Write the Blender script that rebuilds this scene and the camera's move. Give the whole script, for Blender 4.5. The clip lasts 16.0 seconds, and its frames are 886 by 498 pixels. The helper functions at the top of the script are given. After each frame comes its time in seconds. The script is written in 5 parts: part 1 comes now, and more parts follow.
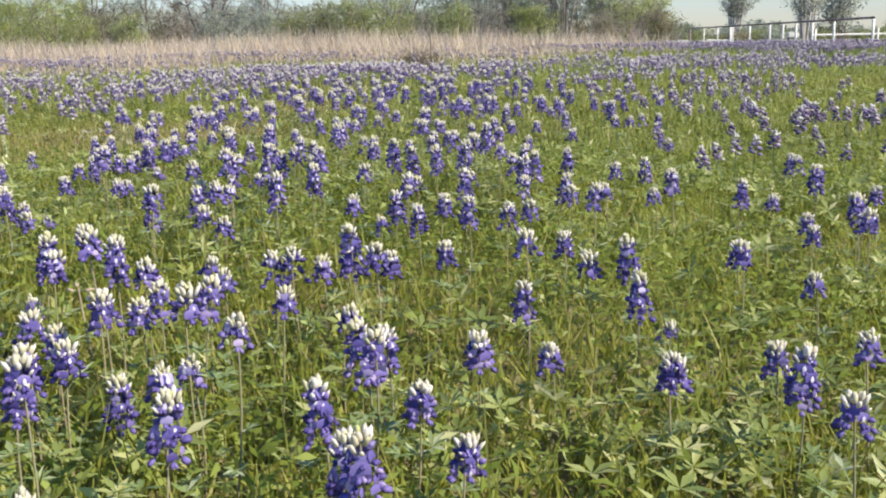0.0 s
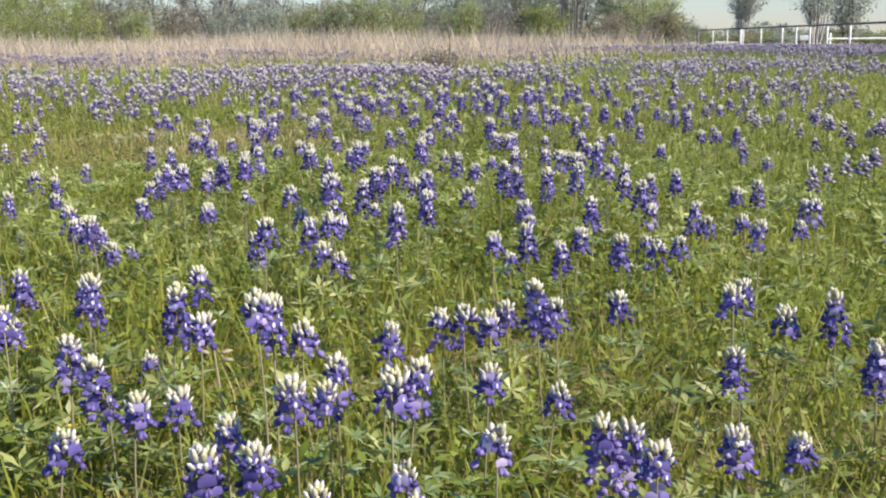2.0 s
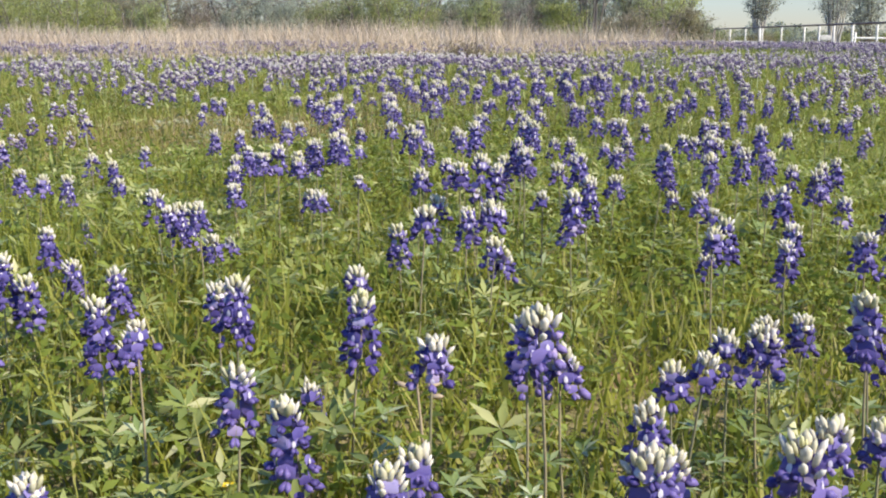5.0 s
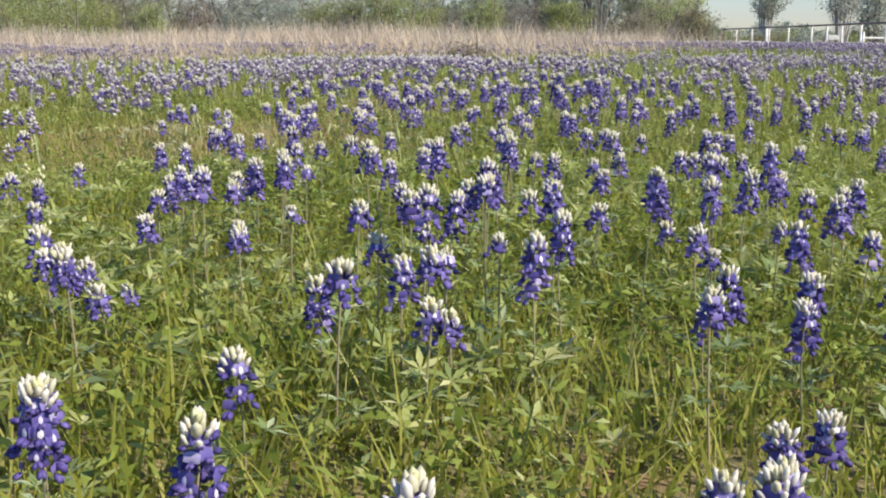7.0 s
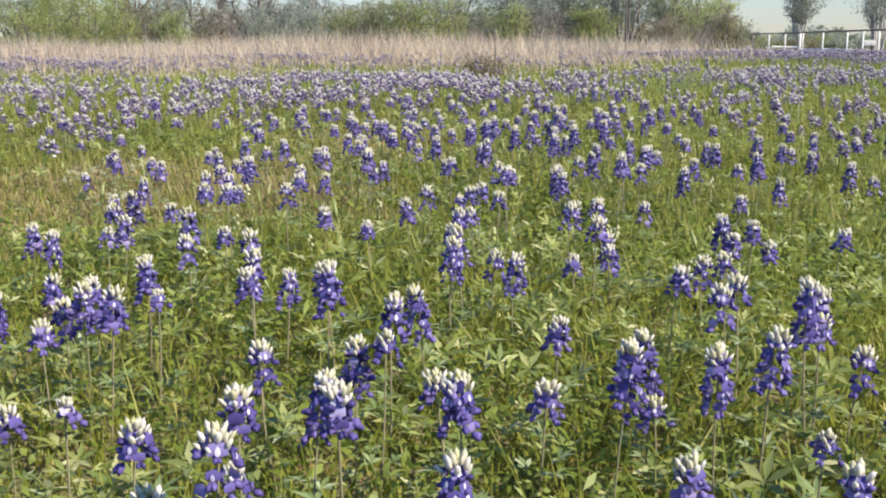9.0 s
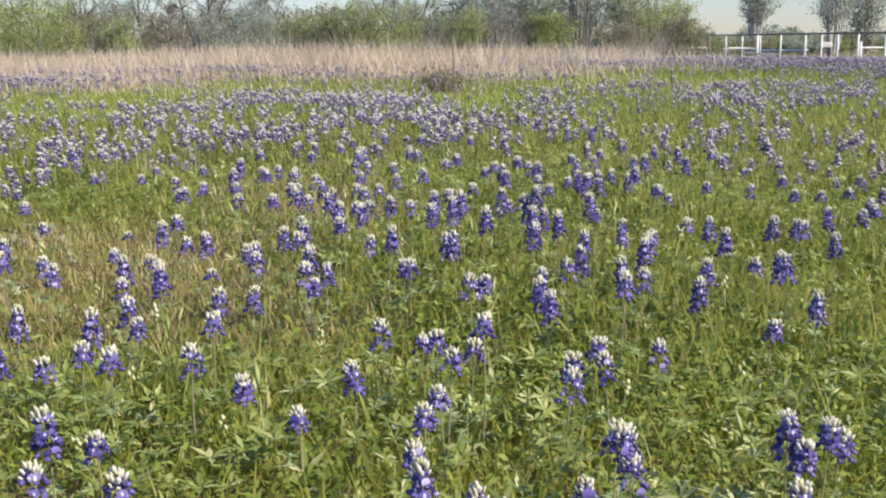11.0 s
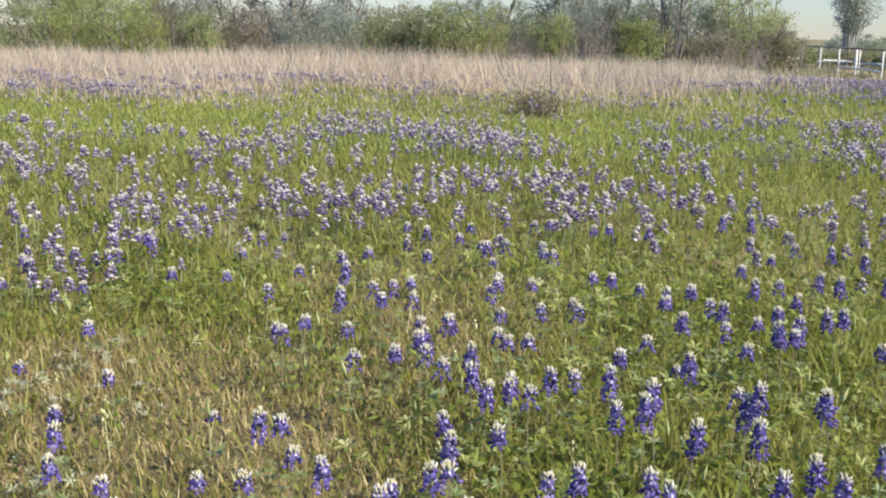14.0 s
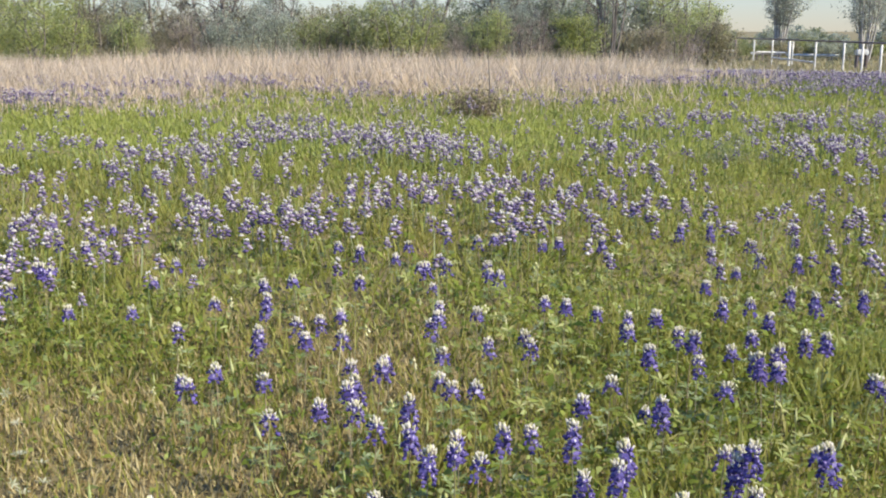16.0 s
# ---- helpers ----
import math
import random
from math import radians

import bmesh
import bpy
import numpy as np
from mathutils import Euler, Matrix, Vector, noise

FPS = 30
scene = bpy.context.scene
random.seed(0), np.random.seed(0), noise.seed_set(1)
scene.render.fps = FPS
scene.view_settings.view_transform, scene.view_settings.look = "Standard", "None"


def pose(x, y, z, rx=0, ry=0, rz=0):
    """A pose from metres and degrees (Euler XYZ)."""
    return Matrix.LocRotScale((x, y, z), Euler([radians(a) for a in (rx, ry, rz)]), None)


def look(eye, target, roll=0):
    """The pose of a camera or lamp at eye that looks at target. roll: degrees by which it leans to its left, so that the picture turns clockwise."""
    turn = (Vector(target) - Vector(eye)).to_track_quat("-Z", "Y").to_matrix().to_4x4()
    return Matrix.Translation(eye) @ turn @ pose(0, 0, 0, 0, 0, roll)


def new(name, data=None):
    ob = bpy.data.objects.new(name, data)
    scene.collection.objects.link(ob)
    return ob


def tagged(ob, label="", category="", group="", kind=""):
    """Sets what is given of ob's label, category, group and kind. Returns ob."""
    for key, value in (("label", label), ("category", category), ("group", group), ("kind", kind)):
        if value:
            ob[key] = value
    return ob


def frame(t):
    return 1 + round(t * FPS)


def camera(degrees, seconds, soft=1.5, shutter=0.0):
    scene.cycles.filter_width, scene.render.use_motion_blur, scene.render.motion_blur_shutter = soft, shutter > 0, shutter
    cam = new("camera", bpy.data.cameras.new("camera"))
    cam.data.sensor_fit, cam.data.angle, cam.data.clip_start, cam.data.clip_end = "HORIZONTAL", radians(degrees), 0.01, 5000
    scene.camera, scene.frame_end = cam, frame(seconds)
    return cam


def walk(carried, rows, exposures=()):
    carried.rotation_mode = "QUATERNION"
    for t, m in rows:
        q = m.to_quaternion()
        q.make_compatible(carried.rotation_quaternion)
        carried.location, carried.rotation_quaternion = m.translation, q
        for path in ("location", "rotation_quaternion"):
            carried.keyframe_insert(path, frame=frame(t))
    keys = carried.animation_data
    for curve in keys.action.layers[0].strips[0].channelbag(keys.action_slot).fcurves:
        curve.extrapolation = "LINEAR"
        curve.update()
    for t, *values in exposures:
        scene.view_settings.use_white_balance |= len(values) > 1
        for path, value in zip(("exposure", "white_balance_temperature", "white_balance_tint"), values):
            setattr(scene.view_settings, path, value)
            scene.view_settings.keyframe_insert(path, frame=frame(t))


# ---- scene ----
cam = camera(47.0, 16.0, soft=2.05)

PATH = [
    (0, (0.231, -0.131, 0.863), (0.1558, 1.8265, 0.4612), -1.30),
    (0.5, (0.113, -0.041, 0.889), (0.0383, 1.9167, 0.4883), -1.06),
    (1, (0.004, 0.047, 0.906), (-0.0747, 2.0047, 0.5029), -0.87),
    (1.5, (-0.110, 0.157, 0.912), (-0.1919, 2.1144, 0.5099), -0.66),
    (2, (-0.196, 0.230, 0.921), (-0.2690, 2.1872, 0.5160), -0.67),
    (2.5, (-0.285, 0.321, 0.920), (-0.3565, 2.2783, 0.5148), -0.60),
    (3, (-0.386, 0.418, 0.909), (-0.4519, 2.3757, 0.5052), -0.64),
    (3.5, (-0.502, 0.511, 0.887), (-0.5697, 2.4687, 0.4823), -0.35),
    (4, (-0.613, 0.616, 0.856), (-0.7161, 2.5718, 0.4508), 0.13),
    (4.2, (-0.651, 0.646, 0.844), (-0.7399, 2.6021, 0.4377), 0.18),
    (6.3, (-0.619, 1.056, 0.788), (-0.6997, 3.0113, 0.3772), -0.06),
    (6.5, (-0.594, 1.112, 0.792), (-0.6814, 3.0672, 0.3818), -0.05),
    (7, (-0.526, 1.282, 0.814), (-0.6208, 3.2377, 0.4059), -0.12),
    (7.5, (-0.444, 1.494, 0.844), (-0.4831, 3.4521, 0.4398), -0.61),
    (8, (-0.372, 1.766, 0.884), (-0.4257, 3.7247, 0.4819), -0.66),
    (8.5, (-0.325, 2.020, 0.925), (-0.4681, 3.9736, 0.5229), -0.26),
    (9, (-0.287, 2.260, 0.967), (-0.4409, 4.2139, 0.5666), -0.41),
    (9.2, (-0.275, 2.352, 0.986), (-0.4072, 4.3079, 0.5876), -0.60),
    (11.3, (-0.395, 3.336, 1.279), (-0.4577, 5.2934, 0.8757), -0.85),
    (11.5, (-0.434, 3.417, 1.299), (-0.4875, 5.3749, 0.8954), -0.83),
    (12, (-0.520, 3.660, 1.405), (-0.5658, 5.6168, 0.9970), -0.56),
    (12.5, (-0.577, 3.881, 1.472), (-0.6895, 5.8350, 1.0618), 0.00),
    (13, (-0.649, 4.085, 1.520), (-0.7854, 6.0371, 1.1070), 0.23),
    (13.5, (-0.746, 4.274, 1.611), (-0.9315, 6.2211, 1.1953), 0.90),
    (14, (-0.833, 4.482, 1.726), (-1.0350, 6.4275, 1.3090), 1.08),
    (14.5, (-0.859, 4.672, 1.789), (-1.0069, 6.6220, 1.3713), 0.53),
    (15, (-0.857, 4.856, 1.801), (-0.9192, 6.8104, 1.3814), -0.30),
    (15.5, (-0.854, 4.973, 1.808), (-0.9058, 6.9282, 1.3875), -0.22),
    (16, (-0.847, 5.102, 1.726), (-0.9381, 7.0552, 1.3077), -0.04),
]
walk(cam, [(t, look(eye, target, roll)) for t, eye, target, roll in PATH],
     exposures=((0, 1.1), (4.2, 1.1), (6.5, 1.02), (9, 1.08), (11.5, 1.04), (16, 1.08)))

# ---- world, sun, exposure ----
SUN_TO = Vector((0.74, -0.38, 0.72)).normalized()
world = bpy.data.worlds.new("sky_world")
scene.world = world
world.use_nodes = True
wn = world.node_tree
wn.nodes.clear()
sky = wn.nodes.new("ShaderNodeTexSky")
sky.sky_type = "NISHITA"
sky.sun_disc = False
sky.sun_elevation = math.asin(SUN_TO.z)
sky.sun_rotation = math.atan2(SUN_TO.x, SUN_TO.y)
sky.air_density, sky.dust_density, sky.ozone_density = 1.6, 0.0, 6.0
bg = wn.nodes.new("ShaderNodeBackground")
bg.inputs["Strength"].default_value = 0.086
wo = wn.nodes.new("ShaderNodeOutputWorld")
tint = wn.nodes.new("ShaderNodeMix")
tint.data_type, tint.blend_type = "RGBA", "MULTIPLY"
tint.inputs[0].default_value = 1.0
tint.inputs[7].default_value = (0.57, 0.7, 1.05, 1)
wn.links.new(sky.outputs[0], tint.inputs[6])
wn.links.new(tint.outputs[2], bg.inputs[0])
wn.links.new(bg.outputs[0], wo.inputs[0])

sun_data = bpy.data.lights.new("sun", "SUN")
sun_data.energy, sun_data.angle, sun_data.color = 4.0, radians(0.8), (1.0, 0.92, 0.77)
sun = new("sun", sun_data)
sun.matrix_world = look((30, -20, 40), Vector((30, -20, 40)) - SUN_TO)

rng = np.random.default_rng(7)


# ---- materials ----
def nodes_of(name):
    m = bpy.data.materials.new(name)
    m.use_nodes = True
    m.node_tree.nodes.clear()
    return m, m.node_tree.nodes, m.node_tree.links


def ramp_of(n, stops):
    r = n.new("ShaderNodeValToRGB")
    e = r.color_ramp.elements
    while len(e) < len(stops):
        e.new(0.5)
    for k, (p, c) in zip(e, stops):
        k.position, k.color = p, (*c, 1)
    return r


def plant_material(name, stops, through_light=0.35, rough=0.6, patch=0.0, patch_colour=(0.3, 0.25, 0.1), patch_size=0.6,
                   by_object=False, spec=0.3):
    """Leaf, petal or stalk: colour varies from piece to piece and in broad patches, and light shines through."""
    m, n, l = nodes_of(name)
    geo = n.new("ShaderNodeNewGeometry")
    ramp = ramp_of(n, stops)
    if by_object:
        info = n.new("ShaderNodeObjectInfo")
        mixv = n.new("ShaderNodeMath")
        mixv.operation = "MULTIPLY_ADD"
        l.new(info.outputs["Random"], mixv.inputs[0])
        mixv.inputs[1].default_value = 0.35
        half = n.new("ShaderNodeMath")
        half.operation = "MULTIPLY"
        half.inputs[1].default_value = 0.65
        l.new(geo.outputs["Random Per Island"], half.inputs[0])
        l.new(half.outputs[0], mixv.inputs[2])
        l.new(mixv.outputs[0], ramp.inputs[0])
    else:
        l.new(geo.outputs["Random Per Island"], ramp.inputs[0])
    colour = ramp.outputs[0]
    if patch:
        tex = n.new("ShaderNodeTexNoise")
        tex.inputs["Scale"].default_value = 1.0 / patch_size
        tex.inputs["Detail"].default_value = 3
        l.new(geo.outputs["Position"], tex.inputs["Vector"])
        pr = ramp_of(n, [(0.45, (0, 0, 0)), (0.68, (patch, patch, patch))])
        l.new(tex.outputs[0], pr.inputs[0])
        mx = n.new("ShaderNodeMix")
        mx.data_type = "RGBA"
        l.new(pr.outputs[0], mx.inputs[0])
        l.new(colour, mx.inputs[6])
        mx.inputs[7].default_value = (*patch_colour, 1)
        colour = mx.outputs[2]
    p = n.new("ShaderNodeBsdfPrincipled")
    p.inputs["Roughness"].default_value = rough
    p.inputs["Specular IOR Level"].default_value = spec
    l.new(colour, p.inputs["Base Color"])
    out = n.new("ShaderNodeOutputMaterial")
    if through_light:
        t = n.new("ShaderNodeBsdfTranslucent")
        l.new(colour, t.inputs["Color"])
        ms = n.new("ShaderNodeMixShader")
        ms.inputs[0].default_value = through_light
        l.new(p.outputs[0], ms.inputs[1])
        l.new(t.outputs[0], ms.inputs[2])
        l.new(ms.outputs[0], out.inputs[0])
    else:
        l.new(p.outputs[0], out.inputs[0])
    return m


def surface_material(name, stops, scale, rough=0.8, bump=0.3, bump_scale=None, metal=0.0, detail=8, second=None):
    m, n, l = nodes_of(name)
    geo = n.new("ShaderNodeNewGeometry")
    tex = n.new("ShaderNodeTexNoise")
    tex.inputs["Scale"].default_value, tex.inputs["Detail"].default_value = scale, detail
    l.new(geo.outputs["Position"], tex.inputs["Vector"])
    ramp = ramp_of(n, stops)
    l.new(tex.outputs[0], ramp.inputs[0])
    colour = ramp.outputs[0]
    if second:
        size, low, high, tint = second
        t2 = n.new("ShaderNodeTexNoise")
        t2.inputs["Scale"].default_value, t2.inputs["Detail"].default_value = size, 4
        l.new(geo.outputs["Position"], t2.inputs["Vector"])
        r2 = ramp_of(n, [(low, (0, 0, 0)), (high, (1, 1, 1))])
        l.new(t2.outputs[0], r2.inputs[0])
        mx = n.new("ShaderNodeMix")
        mx.data_type = "RGBA"
        l.new(r2.outputs[0], mx.inputs[0])
        l.new(colour, mx.inputs[6])
        mx.inputs[7].default_value = (*tint, 1)
        colour = mx.outputs[2]
    p = n.new("ShaderNodeBsdfPrincipled")
    p.inputs["Roughness"].default_value, p.inputs["Metallic"].default_value = rough, metal
    l.new(colour, p.inputs["Base Color"])
    if bump:
        tb = n.new("ShaderNodeTexNoise")
        tb.inputs["Scale"].default_value, tb.inputs["Detail"].default_value = bump_scale or scale * 3, 6
        l.new(geo.outputs["Position"], tb.inputs["Vector"])
        b = n.new("ShaderNodeBump")
        b.inputs["Strength"].default_value, b.inputs["Distance"].default_value = bump, 0.02
        l.new(tb.outputs[0], b.inputs["Height"])
        l.new(b.outputs[0], p.inputs["Normal"])
    out = n.new("ShaderNodeOutputMaterial")
    l.new(p.outputs[0], out.inputs[0])
    return m


M_SOIL = surface_material("meadow_soil", [(0.3, (0.115, 0.101, 0.0396)), (0.5, (0.172, 0.144, 0.0605)), (0.7, (0.241, 0.19, 0.0935))], 9.0,
                          rough=0.95, bump=0.8, bump_scale=40, second=(2.3, 0.6, 0.74, (0.23, 0.121, 0.0638)))
M_GRASS = plant_material("meadow_grass", [(0.0, (0.188, 0.213, 0.0313)), (0.5, (0.31, 0.328, 0.0536)), (0.84, (0.433, 0.432, 0.0978)), (1.0, (0.612, 0.546, 0.223))],
                         0.58, 0.5, patch=0.45, patch_colour=(0.3, 0.285, 0.0446), patch_size=0.9, spec=0.18)
M_MEADOW = plant_material("meadow_grass_pale", [(0.0, (0.204, 0.22, 0.0446)), (0.5, (0.291, 0.31, 0.0669)), (0.85, (0.388, 0.395, 0.112)), (1.0, (0.544, 0.5, 0.232))],
                          0.55, 0.6, patch=0.7, patch_colour=(0.33, 0.3, 0.0848), patch_size=1.3, spec=0.18)
M_FINE = plant_material("feathery_green_sprouts", [(0.0, (0.13, 0.165, 0.03)), (0.6, (0.2, 0.24, 0.05)), (1.0, (0.3, 0.33, 0.09))], 0.5, 0.6, spec=0.15)
M_LUSH = plant_material("leafy_forbs", [(0.0, (0.157, 0.211, 0.0357)), (0.5, (0.262, 0.319, 0.058)), (0.85, (0.376, 0.433, 0.107)), (1.0, (0.543, 0.595, 0.259))],
                        0.58, 0.5, patch=0.4, patch_colour=(0.229, 0.281, 0.0401), patch_size=0.7, spec=0.18)
M_THATCH = plant_material("dry_thatch", [(0.0, (0.224, 0.158, 0.0677)), (0.5, (0.366, 0.296, 0.126)), (1.0, (0.549, 0.463, 0.252))], 0.35, 0.8)
M_BAND = plant_material("yellow_green_grass", [(0.0, (0.276, 0.315, 0.0585)), (0.6, (0.359, 0.395, 0.09)), (1.0, (0.46, 0.46, 0.162))], 0.5, 0.6,
                        patch=0.5, patch_colour=(0.25, 0.29, 0.08), patch_size=2.5)
M_DRY = plant_material("tall_dry_grass", [(0.0, (0.503, 0.398, 0.277)), (0.5, (0.648, 0.533, 0.382)), (1.0, (0.791, 0.673, 0.508))], 0.45, 0.8,
                       patch=0.6, patch_colour=(0.483, 0.381, 0.287), patch_size=2.0)
M_ROUGH = plant_material("rough_pasture", [(0.0, (0.25, 0.23, 0.12)), (0.5, (0.36, 0.31, 0.18)), (1.0, (0.47, 0.4, 0.27))], 0.4, 0.8,
                         patch=0.6, patch_colour=(0.3, 0.32, 0.12), patch_size=3.0)
M_PETAL = plant_material("bluebonnet_petal", [(0.0, (0.043, 0.032, 0.14)), (0.45, (0.1, 0.074, 0.26)), (0.8, (0.215, 0.165, 0.42)), (1.0, (0.549, 0.437, 0.617))],
                         0.3, 0.5, by_object=True)
M_BANNER = plant_material("bluebonnet_banner", [(0.0, (0.088, 0.0704, 0.257)), (0.55, (0.15, 0.119, 0.361)), (0.9, (0.282, 0.238, 0.494)), (1.0, (0.493, 0.44, 0.646))], 0.35, 0.5)
# Haze in the colour: drift petals are paler and greyer than the near ones.
M_PETAL_FAR = plant_material("bluebonnet_petal_hazed", [(0.0, (0.103, 0.0736, 0.186)), (0.45, (0.196, 0.147, 0.288)), (0.8, (0.345, 0.272, 0.391)), (1.0, (0.598, 0.521, 0.539))],
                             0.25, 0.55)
M_TIP = plant_material("bluebonnet_bud", [(0.0, (0.507, 0.485, 0.295)), (0.3, (0.632, 0.586, 0.444)), (1.0, (0.733, 0.688, 0.625))], 0.3, 0.6)
M_TOP = plant_material("bluebonnet_top_bud", [(0.0, (0.5, 0.52, 0.2)), (1.0, (0.76, 0.72, 0.46))], 0.35, 0.6)
M_SPOT = plant_material("banner_spot", [(0.0, (0.572, 0.517, 0.67)), (1.0, (0.715, 0.682, 0.691))], 0.2, 0.55)
M_STEM = plant_material("bluebonnet_stem", [(0.0, (0.17, 0.2, 0.09)), (1.0, (0.36, 0.27, 0.18))], 0.1, 0.6, by_object=True)
M_LEAF = plant_material("bluebonnet_leaf", [(0.0, (0.1, 0.15, 0.05)), (0.6, (0.2, 0.26, 0.09)), (1.0, (0.42, 0.46, 0.28))], 0.3, 0.5, by_object=True)
M_PALMATE = plant_material("lupine_leaf_mat", [(0.0, (0.151, 0.202, 0.0569)), (0.5, (0.269, 0.309, 0.0874)), (0.85, (0.421, 0.436, 0.166)), (1.0, (0.584, 0.564, 0.297))], 0.4, 0.45)
M_PALE = plant_material("woolly_pale_leaf", [(0.0, (0.255, 0.275, 0.158)), (0.6, (0.374, 0.387, 0.257)), (1.0, (0.51, 0.507, 0.373))], 0.3, 0.7)
M_SEED = plant_material("green_seed_head", [(0.0, (0.33, 0.4, 0.13)), (1.0, (0.55, 0.55, 0.27))], 0.35, 0.6)
M_BARK = surface_material("grey_bark", [(0.3, (0.1, 0.085, 0.07)), (0.7, (0.24, 0.21, 0.18))], 12, rough=0.95, bump=0.8)
M_PALEBARK = surface_material("pale_poplar_bark", [(0.3, (0.25, 0.23, 0.2)), (0.7, (0.5, 0.47, 0.42))], 8, rough=0.9, bump=0.5)
M_WHITE = surface_material("weathered_white_pipe", [(0.3, (0.5, 0.48, 0.43)), (0.6, (0.68, 0.66, 0.6))], 6, rough=0.6, bump=0.15,
                           second=(2.2, 0.6, 0.75, (0.45, 0.33, 0.22)))
M_RAIL = surface_material("dark_rusted_pipe", [(0.3, (0.102, 0.081, 0.076)), (0.7, (0.255, 0.198, 0.171))], 7, rough=0.8, bump=0.3)


# ---- mesh helpers ----
def mesh_np(name, verts, faces, mats, slots=None, smooth=False):
    """A mesh from arrays: verts (n, 3), faces (m, 3 or 4)."""
    verts, faces = np.asarray(verts, np.float32), np.asarray(faces, np.int32)
    me = bpy.data.meshes.new(name)
    k = faces.shape[1]
    me.vertices.add(len(verts))
    me.vertices.foreach_set("co", verts.ravel())
    me.loops.add(faces.size)
    me.loops.foreach_set("vertex_index", faces.ravel())
    me.polygons.add(len(faces))
    me.polygons.foreach_set("loop_start", np.arange(0, faces.size, k, dtype=np.int32))
    for m in mats:
        me.materials.append(m)
    if slots is not None:
        me.polygons.foreach_set("material_index", np.asarray(slots, np.int32))
    if smooth:
        me.polygons.foreach_set("use_smooth", np.ones(len(faces), bool))
    me.update(calc_edges=True)
    return me


def stamp(tv, tf, place, spin, lean, lean_to, size):
    """Copies of a small template (verts, faces), each spun, leaned and scaled, as joined arrays."""
    n = len(place)
    c, s = np.cos(spin)[:, None], np.sin(spin)[:, None]
    x, y, z = (tv[:, i][None, :] * size[:, i][:, None] for i in range(3))
    x, y = x * c - y * s, x * s + y * c
    cl, sl = np.cos(lean)[:, None], np.sin(lean)[:, None]
    dx, dy = np.cos(lean_to)[:, None], np.sin(lean_to)[:, None]
    along = x * dx + y * dy
    shift = along * (cl - 1) + z * sl
    z2 = z * cl - along * sl
    v = np.stack([x + shift * dx, y + shift * dy, z2], -1) + place[:, None, :]
    f = tf[None] + (np.arange(n) * len(tv))[:, None, None]
    return v.reshape(-1, 3), f.reshape(-1, tf.shape[1])


def join(parts):
    """Joins (verts, faces, slot) pieces into one set of arrays."""
    vs, fs, ss, o = [], [], [], 0
    for v, f, s in parts:
        vs.append(v), fs.append(np.asarray(f) + o), ss.append(np.full(len(f), s))
        o += len(v)
    return np.concatenate(vs), np.concatenate(fs), np.concatenate(ss)


def smooth_step(a, b, v):
    t = np.clip((v - a) / (b - a), 0, 1)
    return t * t * (3 - 2 * t)


GROUND_Y = [-20, 0, 1, 4.5, 7, 9.5, 13, 16, 20, 24, 28, 34, 40, 48, 60, 300]
GROUND_H = [0.0, 0.0, 0.03, 0.12, 0.12, 0.18, 0.27, 0.2, 0.13, 0.2, 0.3, 0.32, 0.2, 0.05, 0.0, 0.0]


def ground_z(x, y):
    """Height of the meadow: a low swell across the walk, falling off to the fence."""
    x, y = np.asarray(x, float), np.asarray(y, float)
    z = np.interp(y, GROUND_Y, GROUND_H)
    z = z - 0.12 * (1 - np.exp(-(((x + 0.9) / 1.8) ** 2))) * (1 - smooth_step(12, 20, y))
    z = z - 0.25 * smooth_step(8, 14, x) * smooth_step(25, 45, y)
    return z + 0.012 * np.sin(x * 3.1 + 1.3 * np.sin(y * 1.7)) + 0.012 * np.sin(y * 2.7 + x * 0.9)


def part(name, mesh, parent, m=None, label=""):
    ob = new(name, mesh)
    ob.parent = parent
    if m is not None:
        ob.matrix_basis = m
    if label:
        ob["label"] = label
    return ob


# ---- ground ----
gx = np.concatenate([np.linspace(-900, -60, 12), np.linspace(-50, -12, 20), np.linspace(-11, 11, 121), np.linspace(12, 50, 20), np.linspace(60, 900, 12)])
gy = np.concatenate([np.linspace(-300, -20, 8), np.linspace(-15, -2, 8), np.linspace(-1.5, 30, 190), np.linspace(31, 90, 40), np.linspace(100, 2500, 14)])
GX, GY = np.meshgrid(gx, gy)
gv = np.stack([GX, GY, ground_z(GX, GY)], -1).reshape(-1, 3)
w = len(gx)
i0 = (np.arange(len(gy) - 1)[:, None] * w + np.arange(w - 1)[None]).ravel()
ground = tagged(new("ground", mesh_np("ground", gv, np.stack([i0, i0 + 1, i0 + w + 1, i0 + w], -1), [M_SOIL], smooth=True)),
                "meadow soil with reddish bare patches under the grass", "ground", kind="structure")

# ---- templates ----
BLADE_V = np.array([(0, 0, 0), (-0.55, 0.1, 0.45), (0.55, 0.1, 0.45), (0, 0.42, 1.0)])
BLADE_F = np.array([(0, 2, 1), (1, 2, 3)])
DIAMOND_V = np.array([(0, 0, 0), (-0.5, 0.5, 0.12), (0.5, 0.5, 0.12), (0, 1, -0.03)])
DIAMOND_F = np.array([(0, 2, 1), (1, 2, 3)])
SPIKE_V = np.array([(-0.5, 0, 0), (0.5, 0, 0), (0, 0.25, 1.0)])
SPIKE_F = np.array([(0, 1, 2)])
LEAFLET_V = np.array([(0, 0, 0), (-0.5, 0.45, 0.1), (0, 0.5, 0.02), (0.5, 0.45, 0.1), (0, 1, -0.04)])
LEAFLET_F = np.array([(0, 2, 1), (0, 3, 2), (1, 2, 4), (2, 3, 4)])
